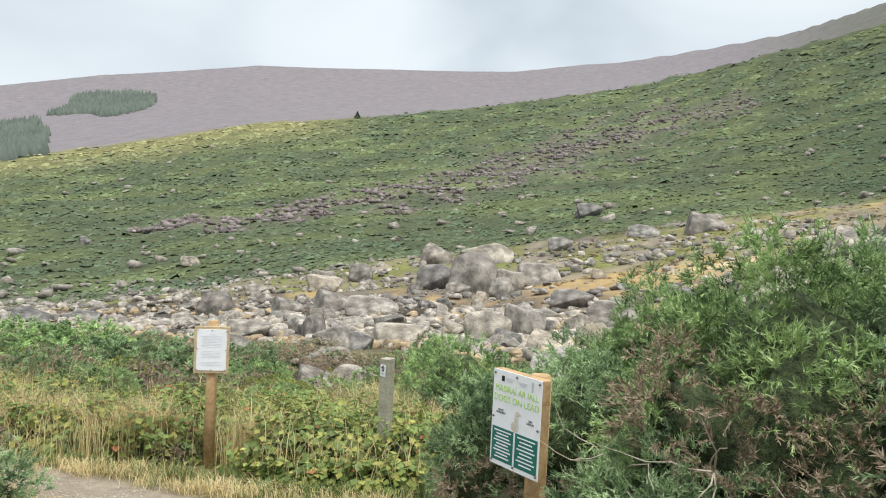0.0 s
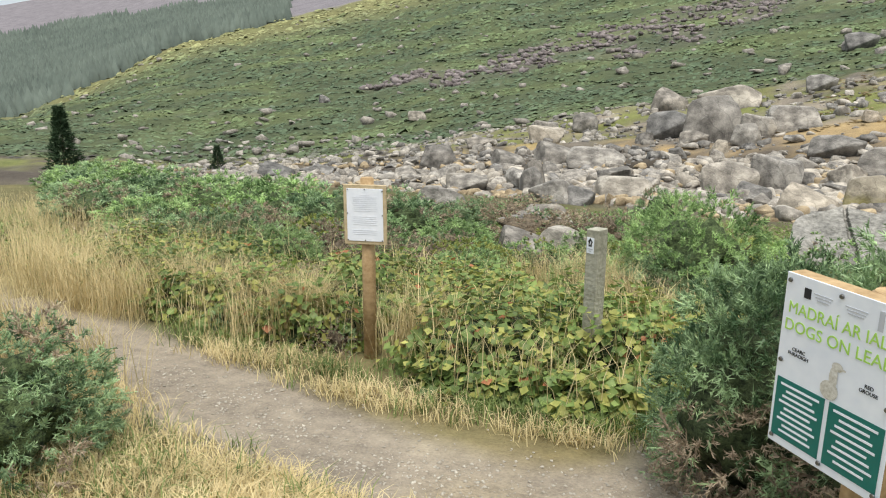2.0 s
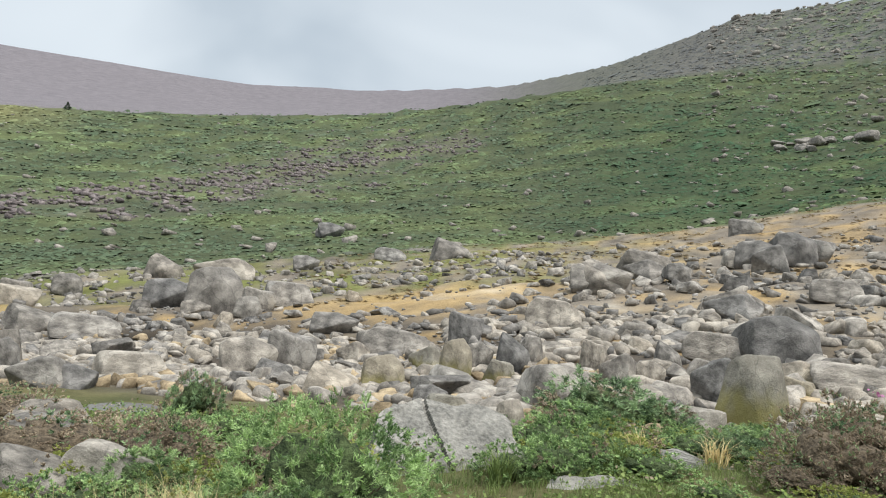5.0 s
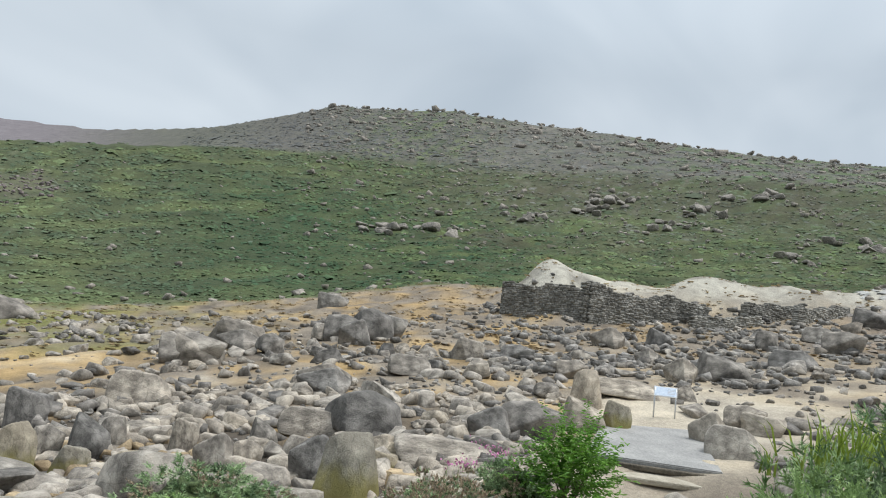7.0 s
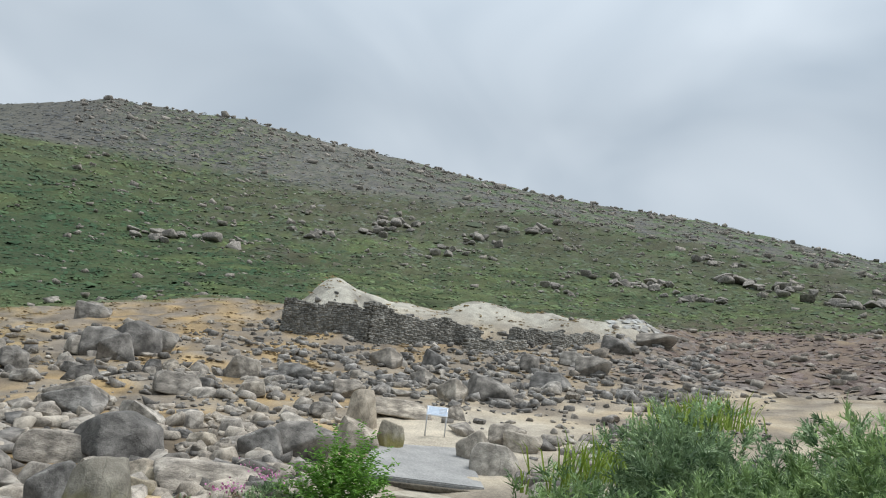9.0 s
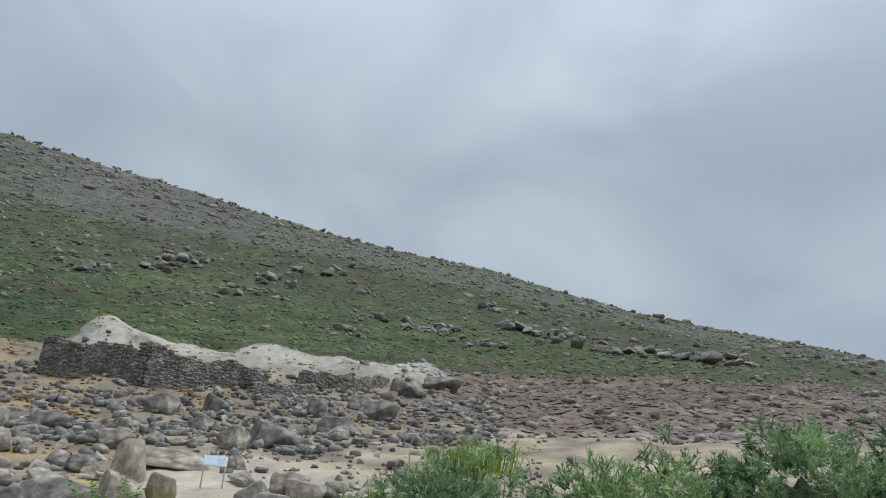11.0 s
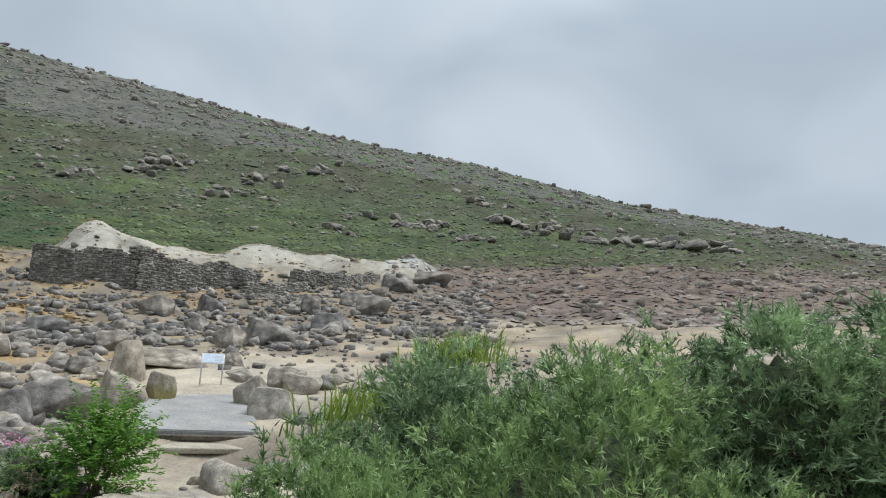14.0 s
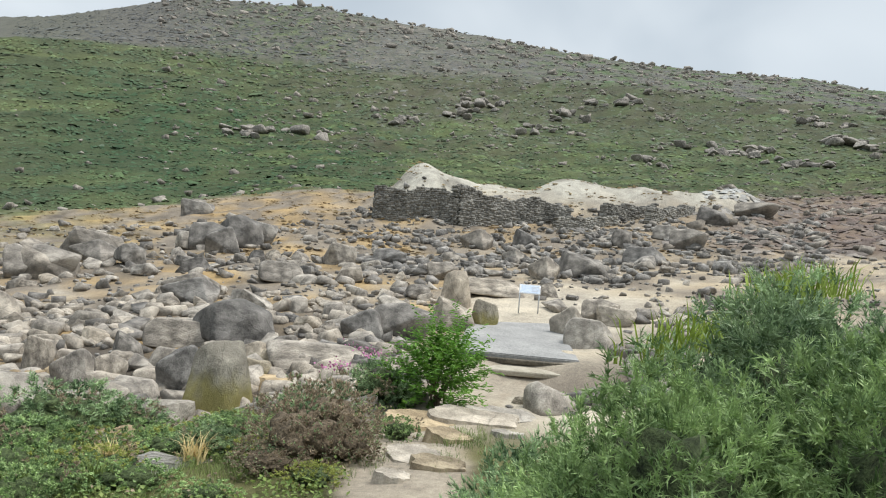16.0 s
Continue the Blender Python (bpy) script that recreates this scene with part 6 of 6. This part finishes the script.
# ---- far slopes ----


def hill_scatter(count, az0, az1, lo, hi, seed, bias=1.0, ref=(FOOT_R, CREST_R)):
    rn = np.random.RandomState(seed)
    az = rn.uniform(az0, az1, count)
    ra, rb = np.interp(az, AZ, ref[0]), np.interp(az, AZ, ref[1])
    u = lo + (hi - lo) * rn.uniform(0, 1, count) ** bias
    r = ra + (rb - ra) * u
    x, y = HUB[0] + r * np.sin(np.radians(az)), HUB[1] + r * np.cos(np.radians(az))
    return x, y, land(x, y), az, r, u, rn


def tufts(name, x, y, z, size, mat, rn, label, category="undergrowth", leaves=9):
    n = len(x)
    a = rn.uniform(0, 6.283, (n, leaves))
    s = size[:, None] * rn.uniform(0.6, 1.2, (n, leaves))
    root = np.stack([np.repeat(x[:, None], leaves, 1), np.repeat(y[:, None], leaves, 1), np.repeat(z[:, None], leaves, 1) - 0.05], 2)
    root[..., 0] += np.cos(a) * s * 0.25
    root[..., 1] += np.sin(a) * s * 0.25
    out = np.stack([np.cos(a) * s * 0.75, np.sin(a) * s * 0.75, s * rn.uniform(0.05, 0.24, (n, leaves))], 2)
    side = np.stack([-np.sin(a) * s * 0.4, np.cos(a) * s * 0.4, s * 0.06], 2)
    v = np.stack([root, root + out * 0.6 + side, root + out], 2)
    v2 = np.stack([root, root + out, root + out * 0.6 - side * np.array((1, 1, -0.5))], 2)
    v = np.concatenate([v.reshape(-1, 3), v2.reshape(-1, 3)])
    me = tri_mesh(name, v, np.arange(len(v)).reshape(-1, 3))
    me.materials.append(mat)
    return tagged(new(name, me), label, category, kind="stuff")


def brushwood(name, x, y, z, size, tall, rn, label):
    """Low spreading fronds of bracken and heather, each tuft in the colour of the cover it grows in."""
    n = len(x)
    a = rn.uniform(0, 6.283, (n, 1)) + np.arange(6) * 6.283 / 6 + rn.uniform(-0.3, 0.3, (n, 6))
    s = size[:, None] * rn.uniform(0.6, 1.3, (n, 6))
    lx, ly = x[:, None] + np.cos(a) * s, y[:, None] + np.sin(a) * s
    lift = tall[:, None] * size[:, None] * rn.uniform(0.12, 0.8, (n, 6))
    lift[:, 0] = -0.15 * size
    low = np.stack([lx, ly, land(lx, ly) + lift], 2)
    top = np.stack([x + size * rn.uniform(-0.3, 0.3, n), y + size * rn.uniform(-0.3, 0.3, n), z + tall * size * rn.uniform(0.75, 1.2, n)], 1)[:, None, :]
    v = np.concatenate([low, top], 1).reshape(-1, 3)
    f = [(i, (i + 1) % 6, 6) for i in range(6)]
    me = tri_mesh(name, v, (np.arange(n)[:, None, None] * 7 + np.array(f)[None]).reshape(-1, 3))
    col = np.ones((n, 7, 4), np.float32)
    col[:, :, :3] = (cover(x, y, z) * rn.uniform(0.8, 1.28, (n, 1)) * np.array((0.95, 1.0, 1.12)))[:, None, :]
    me.color_attributes.new("cover", "FLOAT_COLOR", "POINT").data.foreach_set("color", col.ravel())
    me.materials.append(GROUND_COVER)
    return tagged(new(name, me), label, "undergrowth", kind="stuff")


rn = np.random.RandomState(51)
az, u = rn.uniform(-54, 129, 240000), rn.uniform(0, 1, 240000)
ra = np.interp(az, AZ, FOOT_R) * 0.97
rb = np.where(az < 31, np.interp(az, AZ, CREST_R) * 1.02, np.interp(az, AZ, SKY_R) * 1.01)
r = ra * (rb / ra) ** u
x, y = HUB[0] + r * np.sin(np.radians(az)), HUB[1] + r * np.cos(np.radians(az))
z = land(x, y)
x2, y2 = HUB[0] + r * 1.03 * np.sin(np.radians(az)), HUB[1] + r * 1.03 * np.cos(np.radians(az))
rise = np.arctan2(land(x2, y2) - HUB_EYE, r * 1.03) - np.arctan2(z - HUB_EYE, r)
wt = np.clip(rise, 0.0006, 0.02) * np.log(rb / ra)
el = np.degrees(np.arctan2(z - HUB_EYE, r))
wt = wt * (1 - 0.95 * scree_mask(az, el, x, y)) * np.clip(1.4 - spoil_bump(az, r), 0, 1) * np.clip(1.0 + 0.8 * soft_noise(x, y, 24, 61), 0.15, 2)
pick = rn.choice(len(x), 100000, False, wt / wt.sum())
x, y, z, az, r = x[pick], y[pick], z[pick], az[pick], r[pick]
stony = smooth(0.3, 0.9, (r - np.interp(az, AZ, FOOT_R)) / (np.interp(az, AZ, CREST_R) - np.interp(az, AZ, FOOT_R))) * smooth(44, 62, az)
size = np.clip(0.0021 * r, 0.24, 1.2) * np.exp(rn.normal(size=len(x)) * 0.4)
high = 0.5 - 0.3 * stony
for name, mask, label in (("bracken", az < 44, "green bracken and bilberry covering the far slope"), ("bracken", (az >= 44) & (stony < 0.5), "bracken and rough grass on the lower stony hillside"), ("heather", (az >= 44) & (stony >= 0.5), "brown heather clumps on the stony upper slope")):
    brushwood(name, x[mask], y[mask], z[mask], size[mask], high[mask], rn, label)
x, y, z, az, r, u, rn = hill_scatter(5000, 10, 84, 0.1, 0.98, 58, 1.0, (LIP_R * 0.85, FOOT_R))
keep = soft_noise(x, y, 11, 12) > rn.uniform(-0.9, 0.6, len(x))
tufts("dry_tufts", x[keep], y[keep], z[keep], rn.uniform(0.25, 0.6, keep.sum()), surface("dry_tuft", (0.24, 0.17, 0.09), (0.46, 0.36, 0.20), 0.1, 0.9, 0, 1.0, 0.4, translucent=0.3), rn, "tan dry grass tufts between the stones", "grass", leaves=5)
x, y, z, az, r, u, rn = hill_scatter(7000, 80, 129, 0.0, 1.0, 53, 1.0, (LIP_R * 0.8, FOOT_R * 1.05))
keep = (rn.uniform(size=len(x)) < smooth(80, 88, az)) & (np.degrees(np.arctan2(z - HUB_EYE, r)) > 5.3)
brushwood("heather", x[keep], y[keep], z[keep], rn.uniform(0.25, 0.6, keep.sum()), np.full(keep.sum(), 0.4), rn, "purple-brown heather on the lower slope")

x, y, z, az, r, u, rn = hill_scatter(420, 80, 129, 0.0, 1.0, 59, 1.0, (LIP_R * 0.8, FOOT_R * 1.05))
scatter_stones("slope_rocks", np.stack([x, y, z], 1), np.exp(rn.uniform(-0.9, 0.6, len(x))), BLOCKS, SLOPE_ROCK, rn, "grey rocks lying among the heather")
SCREE = surface("scree", (0.085, 0.07, 0.07), (0.25, 0.215, 0.205), 0.5, 0.95, 0, 3, 0.5)
x, y, z, az, r, u, rn = hill_scatter(26000, -24, 24, 0.0, 1.0, 54, 1.2)
el = np.degrees(np.arctan2(z - HUB_EYE, r))
keep = scree_mask(az, el, x, y) > rn.uniform(0.45, 1.2, len(x))
scatter_stones("scree", np.stack([x, y, z], 1)[keep], np.exp(rn.uniform(-0.4, 0.75, keep.sum())), BLOCKS, SCREE, rn, "bands of loose brown-grey scree on the far slope")
x, y, z, az, r, u, rn = hill_scatter(420, -48, 56, 0.0, 0.9, 55, 1.3)
scatter_stones("slope_rocks", np.stack([x, y, z], 1), np.exp(rn.uniform(-0.3, 0.9, len(x))), BLOCKS, SLOPE_ROCK, rn, "scattered grey rocks on the bracken slope")
x, y, z, az, r, u, rn = hill_scatter(13000, 40, 126, 0.2, 2.4, 56, 0.8)
keep = soft_noise(x, y, 28, 63) + 0.5 * soft_noise(x, y, 90, 64) > rn.uniform(-0.55, 0.6, len(x))
scatter_stones("slope_rocks", np.stack([x, y, z], 1)[keep], np.exp(rn.uniform(-0.5, 0.75, keep.sum()) + 1.1 * rn.uniform(0, 1, keep.sum()) ** 4) * r[keep] / 330, BLOCKS, SLOPE_ROCK, rn, "grey rocks strewn over the stony hillside")

# crags on the stony hillside
crag_at, crag_size = [], []
for i, (az, el, w, h) in enumerate(((84.4, 12.9, 12, 5), (87.0, 12.6, 8, 4), (94.0, 13.2, 12, 5), (97.5, 12.6, 11, 6), (101.5, 12.0, 12, 7), (105.0, 11.8, 14, 5), (108.6, 11.6, 10, 6), (78.5, 12.2, 9, 4), (63.6, 14.8, 9, 6), (66.0, 15.8, 10, 5), (72.0, 15.2, 9, 5), (70.0, 14.2, 8, 4), (51.0, 12.2, 12, 4), (47.0, 11.6, 10, 3), (76.0, 16.5, 9, 5), (89.5, 12.0, 8, 4), (91.0, 15.0, 8, 4), (58.5, 14.0, 8, 3))):
    rr = np.linspace(60, 700, 900)
    gx, gy = HUB[0] + rr * math.sin(radians(az)), HUB[1] + rr * math.cos(radians(az))
    r = float(rr[int(np.argmax(np.degrees(np.arctan2(land(gx, gy) - HUB_EYE, rr)) > el - 0.4))])
    x, y, z = spot(az, r)
    k = r / 170
    for q in range(10):
        x, y, z = spot(az + rnd.normal() * 0.35 * math.degrees(w * k / r), r * (1 + rnd.uniform(-0.03, 0.03)))
        crag_at.append((x, y, z))
        crag_size.append(w * k * rnd.uniform(0.12, 0.36))
scatter_stones("outcrop", crag_at, crag_size, MID_SHAPES, SLOPE_ROCK, rnd, "grey granite outcrops breaking through the hillside", 0.1, "rocks")

# ---- conifers ----
NEEDLE = surface("conifer_needles", (0.02, 0.045, 0.02), (0.06, 0.10, 0.045), 2, 0.8, 0, 12, 0.3, translucent=0.1)


def conifer(x, y, h, seed, wide=0.3, label="dark green young conifer standing in the valley"):
    rnd = np.random.RandomState(seed)
    b = base("conifer", pose(x, y, land_z(x, y)), label, "tree", "conifers in the valley")
    part("trunk", rod(h * 0.025, h * 0.006, h * 0.95, sides=8), BARK, b)
    n = 1500
    u = rnd.uniform(0.06, 1, n)
    a = rnd.uniform(0, 6.283, n)
    lim = h * wide * (1 - u) * (0.75 + 0.35 * np.sin(a * 3 + u * 19)) + 0.05
    q = rnd.uniform(0.25, 1, n) ** 0.6
    p = np.stack([np.cos(a) * lim * q, np.sin(a) * lim * q, u * h + 0.12 * h * 0 - lim * q * 0.25], 1)
    w = np.stack([np.cos(a), np.sin(a), rnd.uniform(-0.1, 0.5, n)], 1)
    part("crown", tri_mesh("crown", *spines(p, w, 7, h * 0.05, h * 0.006, h * 0.06, rnd)), NEEDLE, b)


x, y, z = spot(-46.5, 62)
conifer(x, y, 5.2, 1)
x, y, z = spot(-35.7, 57)
conifer(x, y, 2.0, 2, 0.45)
# Tree-like bush on the crest, built with the conifer shape.
x, y, z = spot(-7.2, 425)
conifer(x, y, 4.2, 3, 0.6, "lone dark tree-like bush on the green crest")

# Plantation greens lifted pale and greyish: distance haze put into the colour.
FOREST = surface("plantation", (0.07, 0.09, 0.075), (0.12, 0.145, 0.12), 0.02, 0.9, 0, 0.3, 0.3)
x, y, z, az, r, u, rn = hill_scatter(30000, -60, -21, 0.0, 1.0, 57, 0.9, (CREST_R, SKY_R))
el = np.degrees(np.arctan2(z - HUB_EYE, r))
sky_el = np.interp(az, AZ, SKY_EL)
wob = soft_noise(x, y, 160, 77)
keep = (((az < -29.6 + 1.2 * wob) & (el < sky_el - 0.9 + 0.3 * wob - 0.07 * (az + 60)))
        | (((az + 25.4 + 0.5 * wob) / 3.3) ** 2 + ((el - 7.3 - 0.2 * (az + 25.4)) / 0.75) ** 2 < 1 + 0.3 * wob))
x, y, z, r = x[keep], y[keep], z[keep], r[keep]
n = len(x)
a = np.arange(6) * 6.283 / 6
hgt = rn.uniform(6, 10, n)
ring = np.stack([x[:, None] + np.cos(a) * hgt[:, None] * 0.32, y[:, None] + np.sin(a) * hgt[:, None] * 0.32, np.repeat(z[:, None], 6, 1) - 0.5], 2)
tip = np.stack([x, y, z + hgt], 1)[:, None, :]
v = np.concatenate([ring, tip], 1).reshape(-1, 3)
f = np.array([[i, (i + 1) % 6, 6] for i in range(6)])
me = tri_mesh("plantation", v, (np.arange(n)[:, None, None] * 7 + f[None]).reshape(-1, 3))
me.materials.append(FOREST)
tagged(new("plantation", me), "dark conifer plantation on the far mountainside", "woodland", kind="stuff")
